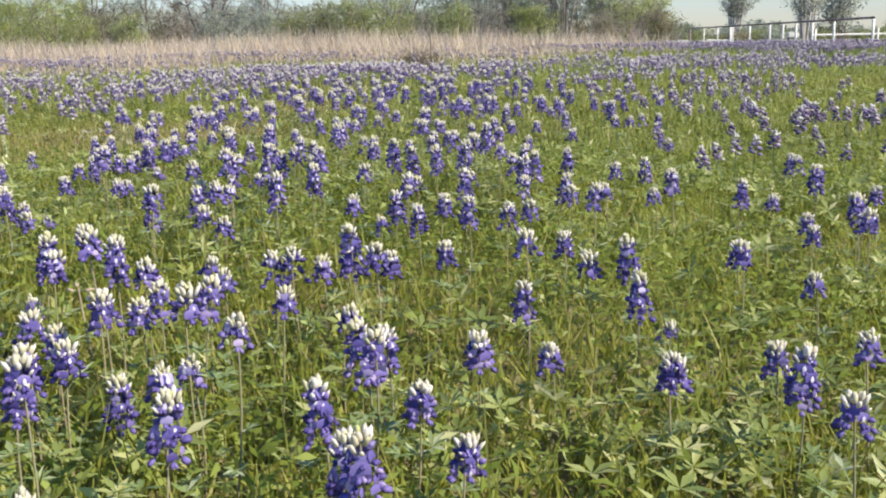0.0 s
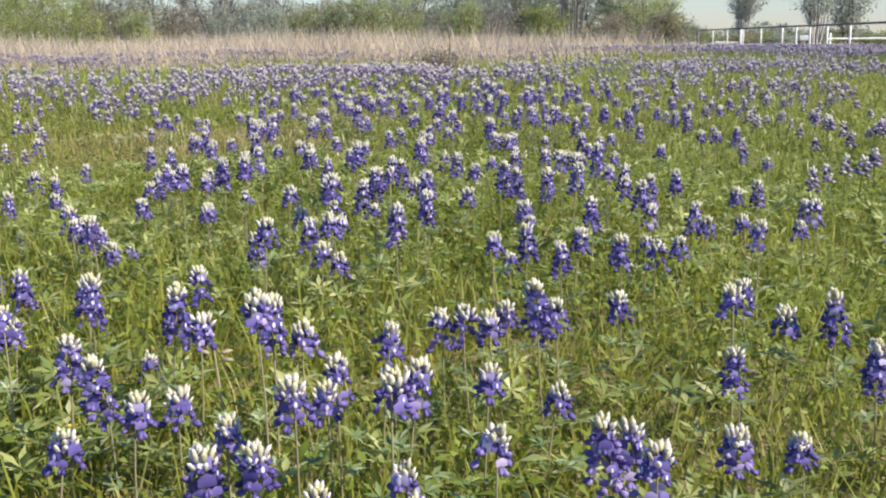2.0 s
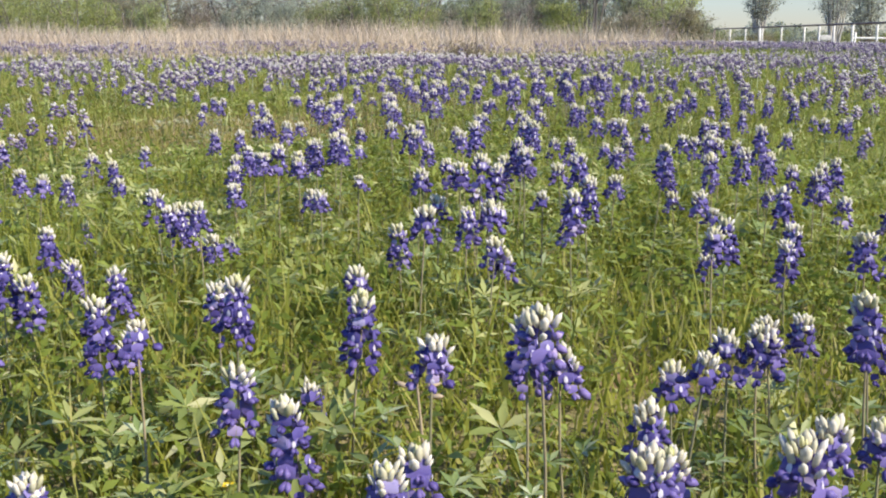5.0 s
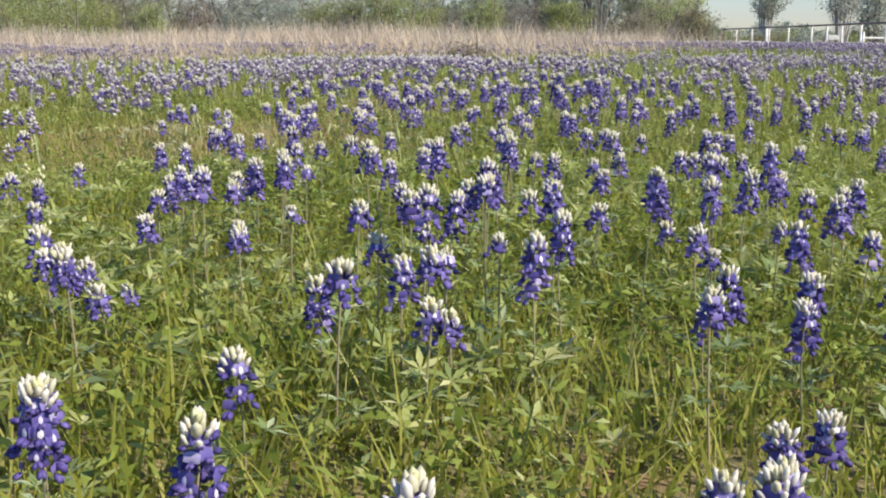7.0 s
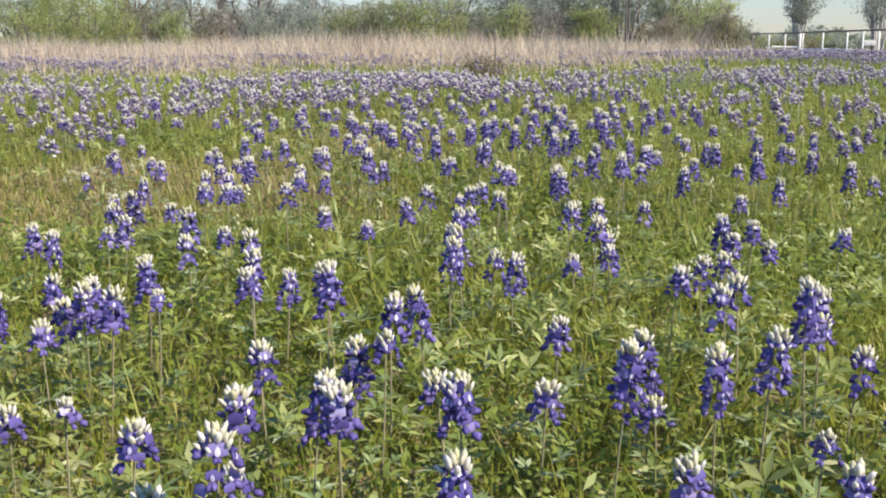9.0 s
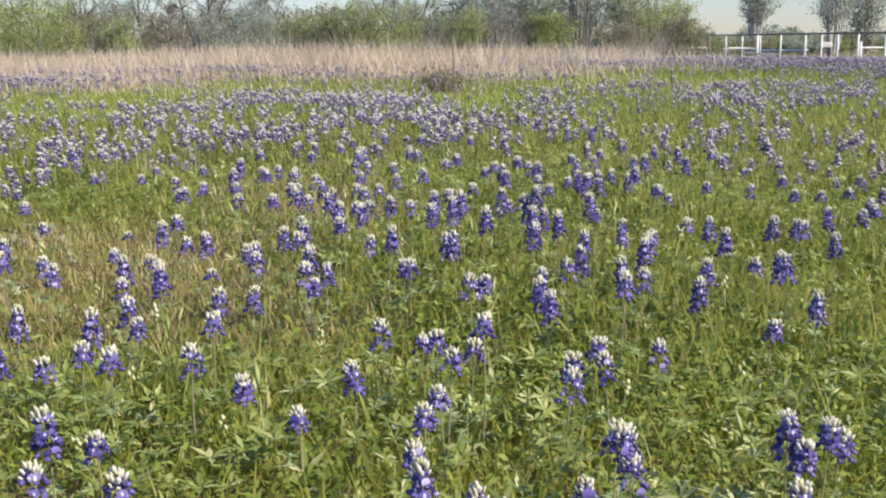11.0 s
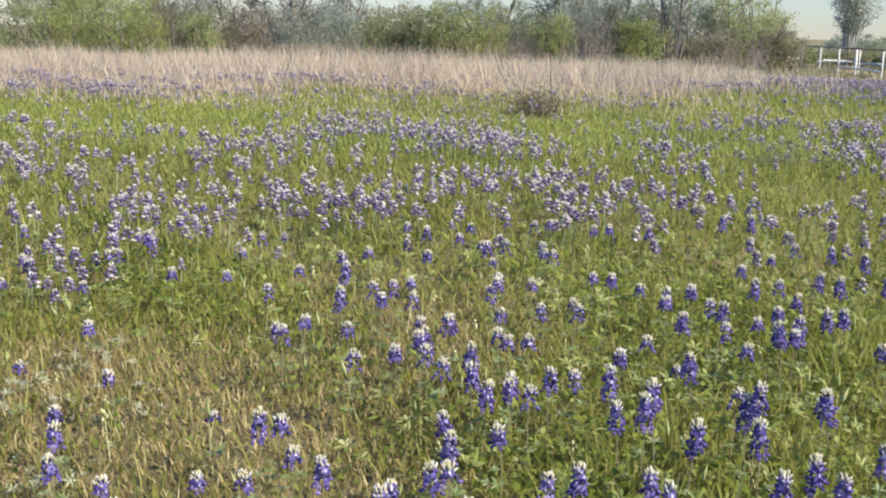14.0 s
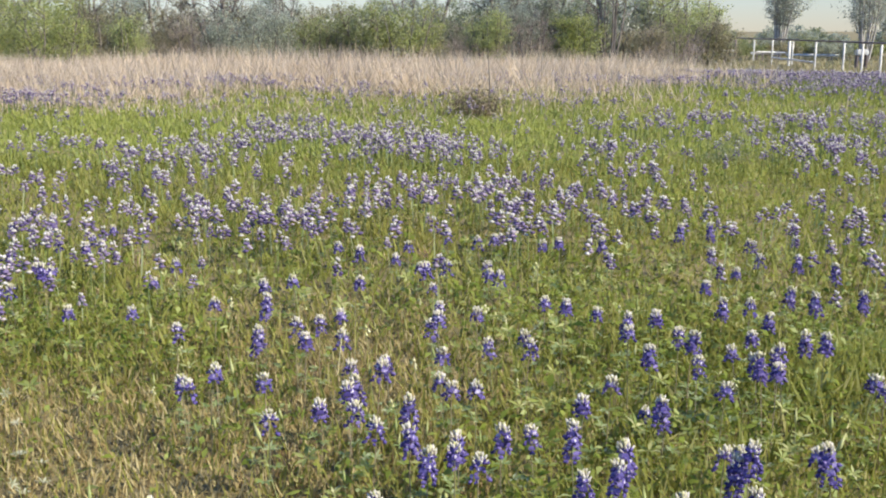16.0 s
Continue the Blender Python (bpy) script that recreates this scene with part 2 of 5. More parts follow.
OCTA_V = np.array([(1, 0, 0), (0, 1, 0), (-1, 0, 0), (0, -1, 0), (0, 0, 1), (0, 0, -1)], float)
OCTA_F = np.array([(0, 1, 4), (1, 2, 4), (2, 3, 4), (3, 0, 4), (1, 0, 5), (2, 1, 5), (3, 2, 5), (0, 3, 5)])


def wedge(n, y0, y1, spread=0.58, extra=1.6, centre=-0.4, power=1.0):
    """n places in the stretch of meadow the walk looks over, from y0 to y1, denser towards y0 as power falls below 1."""
    out_x, out_y = [], []
    k = 0
    while k < n:
        y = y0 + (y1 - y0) * rng.random(n * 2) ** (1 / power)
        x = (rng.random(n * 2) * 2 - 1) * (spread * y1 + extra)
        ok = np.abs(x) < spread * np.maximum(y, 0) + extra + rng.normal(0, 0.5, n * 2)
        y = y + rng.normal(0, 0.35, n * 2)
        out_x.append(x[ok] + centre), out_y.append(y[ok])
        k += ok.sum()
    return np.concatenate(out_x)[:n], np.concatenate(out_y)[:n]


def patch_noise(x, y, size, seed=0.0):
    """Smooth value from 0 to 1 over the meadow."""
    a = np.sin(x / size * 1.7 + seed) * np.cos(y / size * 1.3 - seed * 2.1) + np.sin((x + y) / size * 0.9 + seed * 3.3) \
        + 0.6 * np.sin(x / size * 3.7 - y / size * 2.9 + seed)
    return np.clip(0.5 + a / 4.2, 0, 1)


def dryness(x, y):
    """How dry and thin the cover is: the worn brown ground beside the last stretch, and thin spots elsewhere."""
    d = 1.0 * np.exp(-(((x + 2.5) / 1.25) ** 2 + ((y - 7.9) / 1.6) ** 4))
    d = d + 0.32 * smooth_step(5.5, 7, y) * (1 - smooth_step(9.5, 12, y)) * (1 - smooth_step(-1.3, 0.4, x))
    d = d + 0.6 * np.exp(-(((x + 1.6) / 0.8) ** 2 + ((y - 9.6) / 0.7) ** 2))
    d = d + 0.25 * np.exp(-(((x - 0.5) / 0.5) ** 2 + ((y - 1.4) / 0.35) ** 2))
    d = d + 0.4 * np.exp(-(((x + 1.9) / 0.8) ** 2 + ((y - 4.9) / 0.6) ** 2))
    return np.clip(d + 0.2 * (patch_noise(x, y, 0.6, 4.0) - 0.45), 0, 1)


def bareness(x, y):
    """Small patches of open reddish-brown soil between the plants."""
    d = 0.35 * np.exp(-(((x - 0.2) / 0.5) ** 2 + ((y - 2.28) / 0.33) ** 2)) + 0.7 * np.exp(-(((x - 0.5) / 0.4) ** 2 + ((y - 1.28) / 0.16) ** 2))
    d = d + 0.25 * np.exp(-(((x - 0.45) / 0.5) ** 2 + ((y - 2.9) / 0.3) ** 2)) + 0.7 * np.exp(-(((x + 0.2) / 0.12) ** 2 + ((y - 2.8) / 0.1) ** 2))
    d = d + 0.3 * smooth_step(0.7, 0.88, patch_noise(x, y, 0.27, 9.1)) * (y < 12)
    return np.clip(d, 0, 1)


def blades(name, label, mat, template, n, y0, y1, height, width, lean=0.5, keep=None, category="grass", power=1.0, spread=0.58, extra=1.6, place=None, sink=0.01, lift=0.0):
    x, y = place if place is not None else wedge(n, y0, y1, spread, extra, power=power)
    h = height[0] + (height[1] - height[0]) * rng.random(len(x)) ** 1.6
    if keep is not None:
        p, scale = keep(x, y)
        ok = rng.random(len(x)) < p
        x, y, h = x[ok], y[ok], h[ok] * scale[ok]
    n = len(x)
    wd = width[0] + (width[1] - width[0]) * rng.random(n)
    v, f = stamp(*template, np.stack([x, y, ground_z(x, y) - sink + lift * (rng.random(n) - 0.5)], -1), rng.random(n) * 6.283, rng.random(n) ** 1.3 * lean,
                 rng.random(n) * 6.283, np.stack([wd, h, h], -1))
    return tagged(new(name, mesh_np(name, v, f, [mat])), label, category, kind="stuff")

# ---- meadow cover ----
def green_keep(x, y):
    d = dryness(x, y)
    return (1 - 0.65 * d) * (1 - 0.35 * bareness(x, y)), (0.55 + 0.8 * patch_noise(x, y, 0.4, 1.0)) * (1 - 0.5 * d) * (1 - 0.4 * bareness(x, y))


def lush_keep(x, y):
    return np.clip(0.3 + 0.85 * patch_noise(x, y, 0.5, 2.2) + 0.35 * smooth_step(-1.5, 0.3, x) * smooth_step(4, 6, y) - 0.7 * dryness(x, y) - 0.9 * bareness(x, y), 0.04, 1), 0.8 + 0.4 * patch_noise(x, y, 0.4, 3.0)


def dry_keep(x, y):
    d = dryness(x, y)
    return np.clip(0.05 + d + 0.1 * bareness(x, y), 0, 1), 0.7 + 0.5 * (1 - d)


BLADE, SPIKE, DIAMOND = (BLADE_V, BLADE_F), (SPIKE_V, SPIKE_F), (DIAMOND_V, DIAMOND_F)
blades("meadow_grass", "short green spring grass covering the meadow", M_GRASS, BLADE, 88000, 0.3, 6.5, (0.04, 0.19), (0.003, 0.011), 0.9, green_keep, power=0.85)
blades("meadow_grass", "short green spring grass covering the meadow", M_MEADOW, BLADE, 110000, 6.2, 10, (0.05, 0.24), (0.005, 0.013), 0.9, green_keep, power=0.8)
blades("meadow_grass", "short green spring grass covering the meadow", M_MEADOW, BLADE, 110000, 9.5, 17.5, (0.06, 0.19), (0.008, 0.016), 1.0, green_keep, power=0.75)
blades("meadow_grass", "short green spring grass covering the meadow", M_BAND, SPIKE, 75000, 16, 24, (0.05, 0.13), (0.02, 0.04), 1.2, power=0.9)
blades("leafy_ground_cover", "low clover and broad-leaved weeds among the grass", M_LUSH, DIAMOND, 130000, 0.3, 6.5, (0.018, 0.06), (0.007, 0.018), 1.4, lush_keep, "plants", power=0.85, sink=-0.075, lift=0.15)
blades("leafy_ground_cover", "low clover and broad-leaved weeds among the grass", M_LUSH, DIAMOND, 75000, 6.2, 10.5, (0.025, 0.07), (0.012, 0.028), 1.4, lush_keep, "plants", power=0.8, sink=-0.075, lift=0.14)
blades("leafy_ground_cover", "low clover and broad-leaved weeds among the grass", M_LUSH, DIAMOND, 22000, 10, 18, (0.03, 0.08), (0.02, 0.038), 1.4, lush_keep, "plants", power=0.7, sink=-0.07, lift=0.13)
blades("feathery_sprouts", "fine feathery green sprouts low between the flowers", M_FINE, BLADE, 50000, 0.5, 5.6, (0.02, 0.085), (0.002, 0.006), 0.8, None, "plants", power=0.85)
blades("dry_thatch", "short dry tan grass and dead stalks on the soil", M_THATCH, BLADE, 45000, 0.3, 7, (0.02, 0.08), (0.002, 0.005), 1.3, dry_keep, power=0.85)
blades("dry_thatch", "short dry tan grass and dead stalks on the soil", M_THATCH, BLADE, 65000, 6.2, 13, (0.04, 0.12), (0.006, 0.011), 1.3, dry_keep, power=0.7)
blades("yellow_green_grass", "bright yellow-green grass in a strip before the dry field", M_BAND, SPIKE, 72000, 19, 31, (0.06, 0.14), (0.025, 0.055), 1.1)
blades("yellow_green_grass", "bright yellow-green grass running into the dry field", M_BAND, SPIKE, 45000, 29, 38, (0.07, 0.2), (0.025, 0.05), 0.9)
wx, wy = -4.2 + 3.4 * rng.random(42000), 5.6 + 5.2 * rng.random(42000)
blades("dry_thatch", "worn ground with dense short brown dead stalks", M_THATCH, BLADE, 0, 0, 0, (0.03, 0.11), (0.004, 0.009), 1.2,
       lambda x, y: (np.clip(dryness(x, y) * 1.2, 0, 1), np.ones(len(x))), place=(wx, wy))
# the meadow goes on beside and behind the walk
ox, oy = -21 + 42 * rng.random(300000), -9 + 33 * rng.random(300000)
beside = (np.abs(ox + 0.4) > 0.58 * np.maximum(oy, 0) + 1.2) | (oy < 0.3)
blades("meadow_grass", "short green spring grass beside the walked stretch", M_MEADOW, SPIKE, 0, 0, 0, (0.1, 0.24), (0.06, 0.13), 1.3, place=(ox[beside], oy[beside]))
# whorled lupine leaves between the plants
def palmate(seed):
    r = random.Random(seed)
    pieces = []
    for j in range(6):
        c, s = math.cos(j * 1.05), math.sin(j * 1.05)
        v = LEAFLET_V * (0.3, 1.0 * r.uniform(0.85, 1.1), 0.5)
        v[:, 2] += v[:, 1] * r.uniform(0.1, 0.45)
        pieces.append((np.stack([v[:, 0] * c + v[:, 1] * s, -v[:, 0] * s + v[:, 1] * c, v[:, 2]], -1), LEAFLET_F, 0))
    return join(pieces)[:2]


for k, (count, y0, y1, size) in enumerate(((8000, 0.6, 6.5, 0.05), (5200, 6.2, 12, 0.048))):
    lx, ly = wedge(count, y0, y1, power=0.75)
    keep = rng.random(count) < np.clip(1.3 * patch_noise(lx, ly, 0.3, 7.7) + 0.3 * smooth_step(-1.5, 0.3, lx) * smooth_step(4, 6, ly) - 0.7 * dryness(lx, ly) - 1.3 * bareness(lx, ly) - 0.8 * np.exp(-((lx / 0.7) ** 2 + ((ly - 3.0) / 0.55) ** 2)), 0, 1)
    lx, ly = lx[keep], ly[keep]
    q = len(lx)
    sz = size * (0.7 + 0.6 * rng.random(q))
    lv, lf = stamp(*palmate(k), np.stack([lx, ly, ground_z(lx, ly) + 0.05 + 0.1 * rng.random(q)], -1), rng.random(q) * 6.283, rng.random(q) * 0.7, rng.random(q) * 6.283,
                   np.stack([sz, sz, sz], -1))
    tagged(new("lupine_leaves", mesh_np("lupine_leaves", lv, lf, [M_PALMATE])), "whorled grey-green lupine leaves close to the ground", "leaves", kind="stuff")

# pale grey-green forbs on the worn ground
gx, gy = [], []
for cx, cy, spread in ((-3.07, 9.1, 0.12), (-3.13, 8.6, 0.1), (-2.66, 8.4, 0.12), (-2.6, 7.75, 0.1)):
    gx.append(cx + spread * rng.normal(0, 1, 24)), gy.append(cy + spread * 1.2 * rng.normal(0, 1, 24))
gx, gy = np.concatenate(gx), np.concatenate(gy)
q = len(gx)
sz = 0.03 * (0.7 + 0.6 * rng.random(q))
lv, lf = stamp(*palmate(5), np.stack([gx, gy, ground_z(gx, gy) + 0.02 + 0.08 * rng.random(q)], -1), rng.random(q) * 6.283, rng.random(q) * 0.9, rng.random(q) * 6.283, np.stack([sz, sz, sz], -1))
tagged(new("pale_forbs", mesh_np("pale_forbs", lv, lf, [M_PALE])), "pale grey-green woolly forbs on the worn ground", "plants", kind="stuff")

# longer grass stalks standing above the mat
blades("tall_green_grass", "slender green grass stalks standing over the flowers", M_GRASS, BLADE, 11000, 0.6, 10, (0.16, 0.31), (0.002, 0.0055), 0.55, power=0.8)

# tall dry field: stalks thin out towards the right, where green comes in
n_dry = 330000
dx = -32 + 46 * rng.random(n_dry)
dy = 22.6 + 27.2 * rng.random(n_dry) ** 1.1 + 1.0 * np.sin(dx * 0.5)
front = dy + 5.0 * (patch_noise(dx, dy, 1.3, 2.6) - 0.5) + 3.0 * (patch_noise(dx, dy, 0.5, 3.1) - 0.5)
side = dx + 5.0 * (patch_noise(dx, dy, 1.1, 1.9) - 0.5) - 0.09 * (dy - 35)
thin = rng.random(n_dry) < (1 - smooth_step(1.2, 6.2, side)) * (0.06 + 0.94 * smooth_step(23.0, 28.4, front - 3.0 * smooth_step(-9, -5, dx)))
dx, dy = dx[thin], dy[thin]
blades("tall_dry_grass", "tall pale tan dry grass in a dense stand", M_DRY, BLADE, 0, 0, 0, (0.3, 1.08), (0.009, 0.02), 1.0, place=(dx, dy),
       keep=lambda x, y: (0.35 + 0.65 * patch_noise(x, y, 0.7, 8.0), (0.5 + 0.5 * patch_noise(x, y, 2.5, 5.0) + 0.35 * patch_noise(x, y, 0.6, 6.0)) * (0.4 + 0.6 * smooth_step(23.5, 30, y) - 0.35 * smooth_step(36, 46, y))))
n_r = 60000
rx, ry = 3 + 30 * rng.random(n_r), 27 + 52 * rng.random(n_r) ** 1.2
green_side = ry + 4 * (patch_noise(rx, ry, 2.0, 5.5) - 0.5) < 36 + 6 * rng.random(n_r)
blades("rough_pasture_grass", "rough green pasture grass running to the fence", M_BAND, SPIKE, 0, 0, 0, (0.06, 0.19), (0.035, 0.065), 0.9, place=(rx[green_side], ry[green_side]))
blades("rough_pasture_grass", "rough tan and olive pasture grass by the fence", M_ROUGH, BLADE, 0, 0, 0, (0.12, 0.42), (0.05, 0.1), 0.9, place=(rx[~green_side], ry[~green_side]))


def limb(path, r0, r1, seg=6):
    """A tapered tube along a path of points."""
    path = [Vector(p) for p in path]
    v, f = [], []
    for k, p in enumerate(path):
        d = (path[min(k + 1, len(path) - 1)] - path[max(k - 1, 0)]).normalized()
        a = d.orthogonal().normalized()
        b = d.cross(a)
        rad = r0 + (r1 - r0) * k / (len(path) - 1)
        for j in range(seg):
            t = 6.283 * j / seg
            v.append(tuple(p + a * (rad * math.cos(t)) + b * (rad * math.sin(t))))
    for k in range(len(path) - 1):
        for j in range(seg):
            f.append((k * seg + j, k * seg + (j + 1) % seg, (k + 1) * seg + (j + 1) % seg, (k + 1) * seg + j))
    return np.array(v), np.array(f), 0


# ---- bluebonnets ----
def bean(length, wide, high, seg=6):
    """A plump petal pouch pointing along +x."""
    ring = [(u, r) for u, r in ((0.3, 0.9), (0.72, 0.85))]
    v = [(0, 0, 0)] + [(length * u, wide * r * math.cos(6.283 * k / seg) / 2, high * r * math.sin(6.283 * k / seg) / 2) for u, r in ring for k in range(seg)]
    v.append((length, 0, -0.08 * high))
    f = []
    for k in range(seg):
        a, b = 1 + k, 1 + (k + 1) % seg
        f += [(0, b, a), (a, b, b + seg), (a, b + seg, a + seg), (a + seg, b + seg, len(v) - 1)]
    return np.array(v, float), np.array(f)


POUCH = bean(1.0, 0.54, 0.66, 4)
BUD = bean(1.0, 0.5, 0.34, 4)
BANNER_V = np.array([(0.08, 0, 0.1), (0.24, 0.58, 0.28), (0.1, 0.56, 0.85), (0.0, 0.0, 1.05), (0.1, -0.56, 0.85), (0.24, -0.58, 0.28), (0.26, 0, 0.55)])
BANNER_F = np.array([(6, 0, 1), (6, 1, 2), (6, 2, 3), (6, 3, 4), (6, 4, 5), (6, 5, 0)])
SPOT_V = np.array([(0.36, 0.0, 0.22), (0.35, 0.19, 0.4), (0.32, 0.17, 0.72), (0.29, 0.0, 0.95), (0.32, -0.17, 0.72), (0.35, -0.19, 0.4), (0.4, 0, 0.55)])
SPOT_F = np.array([(6, 0, 1), (6, 1, 2), (6, 2, 3), (6, 3, 4), (6, 4, 5), (6, 5, 0)])


def tilted(v, up, turn, size, at):
    """Template v raised by the angle up, turned about z, scaled and moved."""
    c, s = math.cos(up), math.sin(up)
    x, z = v[:, 0] * c - v[:, 2] * s, v[:, 0] * s + v[:, 2] * c
    ct, st = math.cos(turn), math.sin(turn)
    return np.stack([x * ct - v[:, 1] * st, x * st + v[:, 1] * ct, z], -1) * size + np.asarray(at)


def bloom_mesh(seed, length, lean):
    """Blue pea flowers in loose whorls up a head of the given length; the lower ones stand wider and have gaps."""
    r = random.Random(seed)
    pieces = []
    whorls = max(2, round((length - 0.022) / 0.0142))
    for k in range(whorls):
        u = k / max(whorls - 1, 1)
        z = 0.004 + (length - 0.042) * u
        count = 5
        off = r.random() * 6.28
        for j in range(count):
            if r.random() < (0.42 if u < 0.25 else 0.2):
                continue
            a = off + 6.283 * j / count + r.uniform(-0.4, 0.4)
            up = -0.45 + 0.9 * u + r.uniform(-0.35, 0.35)
            rad = 0.0095 + 0.0095 * (1 - u) ** 0.8 + r.uniform(-0.003, 0.003)
            at = (rad * math.cos(a) + lean * z, rad * math.sin(a), z + r.uniform(-0.0045, 0.0045))
            s = (0.0178 - 0.002 * u) * r.uniform(0.75, 1.2)
            for side in (-1, 1):
                pieces.append((tilted(POUCH[0], up + r.uniform(-0.15, 0.15), a + side * r.uniform(0.12, 0.4), s * r.uniform(0.85, 1.05), at), POUCH[1], 0))
            bs = s * r.uniform(0.85, 1.1) * (0.75 + 0.35 * u)
            pieces.append((tilted(BANNER_V, max(up, 0) * 0.5, a, bs * 1.15, at), BANNER_F, 2 if u > 0.35 else 0))
            if u > 0.25 and r.random() < 0.22 + 0.45 * u:
                pieces.append((tilted(SPOT_V, up * 0.5, a, bs, at), SPOT_F, 1))
    v, f, s = join(pieces)
    return mesh_np("bloom", v, f, [M_PETAL, M_SPOT, M_BANNER], s)


def tip_mesh(seed, length, lean):
    """Long cream-white buds standing close together at the top of the spike."""
    r = random.Random(seed)
    pieces = []
    fat = 0.75 if length < 0.06 else 1.0
    for z, rad, count, size, up in ((0.036, 0.013, 6, 0.019, 1.0), (0.027, 0.0105, 6, 0.0225, 1.2), (0.022, 0.0055, 5, 0.0225, 1.38), (0.016, 0.001, 2, 0.016, 1.5)):
        off = r.random() * 6.28
        for j in range(count):
            if r.random() < (0.35 if z > 0.035 else 0.08):
                continue
            a = off + 6.283 * j / count + r.uniform(-0.3, 0.3)
            at = (fat * rad * math.cos(a) + lean * (length - z), fat * rad * math.sin(a), length - fat * z + r.uniform(-0.003, 0.003))
            pieces.append((tilted(BUD[0], up + r.uniform(-0.2, 0.2), a, fat * size * r.uniform(0.8, 1.2), at), BUD[1], 1 if z < 0.02 and r.random() < 0.5 else 0))
    v, f, s = join(pieces)
    return mesh_np("tip", v, f, [M_TIP, M_TOP], s)


def stem_mesh(bend):
    """A thin hairy stalk, one unit high, a little bent."""
    v, f = [], []
    for k in range(6):
        u = k / 5
        rad = 1.0 - 0.3 * u
        for j in range(5):
            v.append((rad * math.cos(1.2566 * j) * 0.0024 + bend * math.sin(u * 3.1416), rad * math.sin(1.2566 * j) * 0.0024, u))
    for k in range(5):
        for j in range(5):
            f.append((k * 5 + j, k * 5 + (j + 1) % 5, k * 5 + 5 + (j + 1) % 5, k * 5 + 5 + j))
    return mesh_np("stem", v, f, [M_STEM], smooth=True)


def leaf_mesh(seed):
    """A palmate leaf of five to seven folded leaflets on its stalk."""
    r = random.Random(seed)
    pieces = [(np.array([(-0.0008, 0, 0), (0.0008, 0, 0), (0.0008, 0.03, 0.022), (-0.0008, 0.03, 0.022)]), np.array([(0, 1, 2), (0, 2, 3)]), 0)]
    count = r.choice((5, 6, 7))
    for j in range(count):
        a = (j - (count - 1) / 2) * 0.8 + r.uniform(-0.1, 0.1)
        v = LEAFLET_V * (0.009, 0.03 * r.uniform(0.8, 1.15), 0.02)
        v[:, 2] += v[:, 1] * r.uniform(0.05, 0.5)
        c, s = math.cos(a), math.sin(a)
        pieces.append((np.stack([v[:, 0] * c + v[:, 1] * s, -v[:, 0] * s + v[:, 1] * c + 0.03, v[:, 2] + 0.022], -1), LEAFLET_F, 0))
    v, f, s = join(pieces)
    return mesh_np("leaf", v, f, [M_LEAF])


LEANS = (0.0, 0.08, -0.06, 0.12, -0.1, 0.04, 0.0, 0.13, 0.05, -0.07)
LENGTHS = (0.048, 0.053, 0.062, 0.067, 0.08, 0.085, 0.1, 0.106, 0.121, 0.13)
BLOOMS = [bloom_mesh(11 + k, n, LEANS[k]) for k, n in enumerate(LENGTHS)]
TIPS = [tip_mesh(31 + k, n, LEANS[k]) for k, n in enumerate(LENGTHS)]
STEMS = [stem_mesh(b) for b in (0.0, 0.006, -0.008, 0.012)]
LEAVES = [leaf_mesh(51 + k) for k in range(4)]
LABELS = ("blue-violet bluebonnet spike with cream-white tip in green grass", "full blue bluebonnet head with white buds on a slender stem",
          "short young bluebonnet spike with few blue flowers", "tall bluebonnet spike, deep blue below and white on top")


def bluebonnet(x, y, z, size, r):
    """One plant whose white tip has its middle at x, y and the height z; size is the length of its head."""
    size = (size or r.uniform(0.05, 0.088)) + 0.005
    best = min(range(len(LENGTHS)), key=lambda j: abs(LENGTHS[j] - size) + r.uniform(0, 0.006))
    scale = min(max(size / LENGTHS[best], 0.85), 1.15) * 1.04
    g = float(ground_z(x, y)) - 0.01
    length = LENGTHS[best] * scale
    top = max(z - g + 0.012, 0.1)
    foot = max(top - length, 0.02)
    turn = pose(0, 0, 0, r.uniform(-5, 5), r.uniform(-5, 5), r.uniform(0, 360))
    shift = turn @ Vector((LEANS[best] * length, 0, top))
    plant = tagged(new("bluebonnet"), LABELS[2 if best < 2 else 0 if best < 4 else 1 if best < 6 else 3], "wildflower", "bluebonnets in the meadow")
    plant.empty_display_size = 0.02
    plant.matrix_basis = pose(x - shift.x, y - shift.y, g) @ turn
    part("stem", STEMS[r.randrange(4)], plant, Matrix.Diagonal((1, 1, foot + length * 0.8, 1)))
    bloom = part("bloom", BLOOMS[best], plant, pose(0, 0, foot) @ Matrix.Diagonal((scale * 1.04, scale * 1.04, scale, 1)), "blue-violet pea flowers in whorls")
    tip = part("tip", TIPS[best], bloom, None, "cream-white buds")
    bloom["kind"] = tip["kind"] = "stuff"
    for j in range(4):
        s = r.uniform(0.8, 1.35)
        part("leaf", LEAVES[r.randrange(4)], plant, pose(0, 0, foot * r.uniform(0.12, 0.75), r.uniform(-15, 20), 0, j * 95 + r.uniform(-30, 30)) @ Matrix.Diagonal((s, s, s, 1)))
    return plant


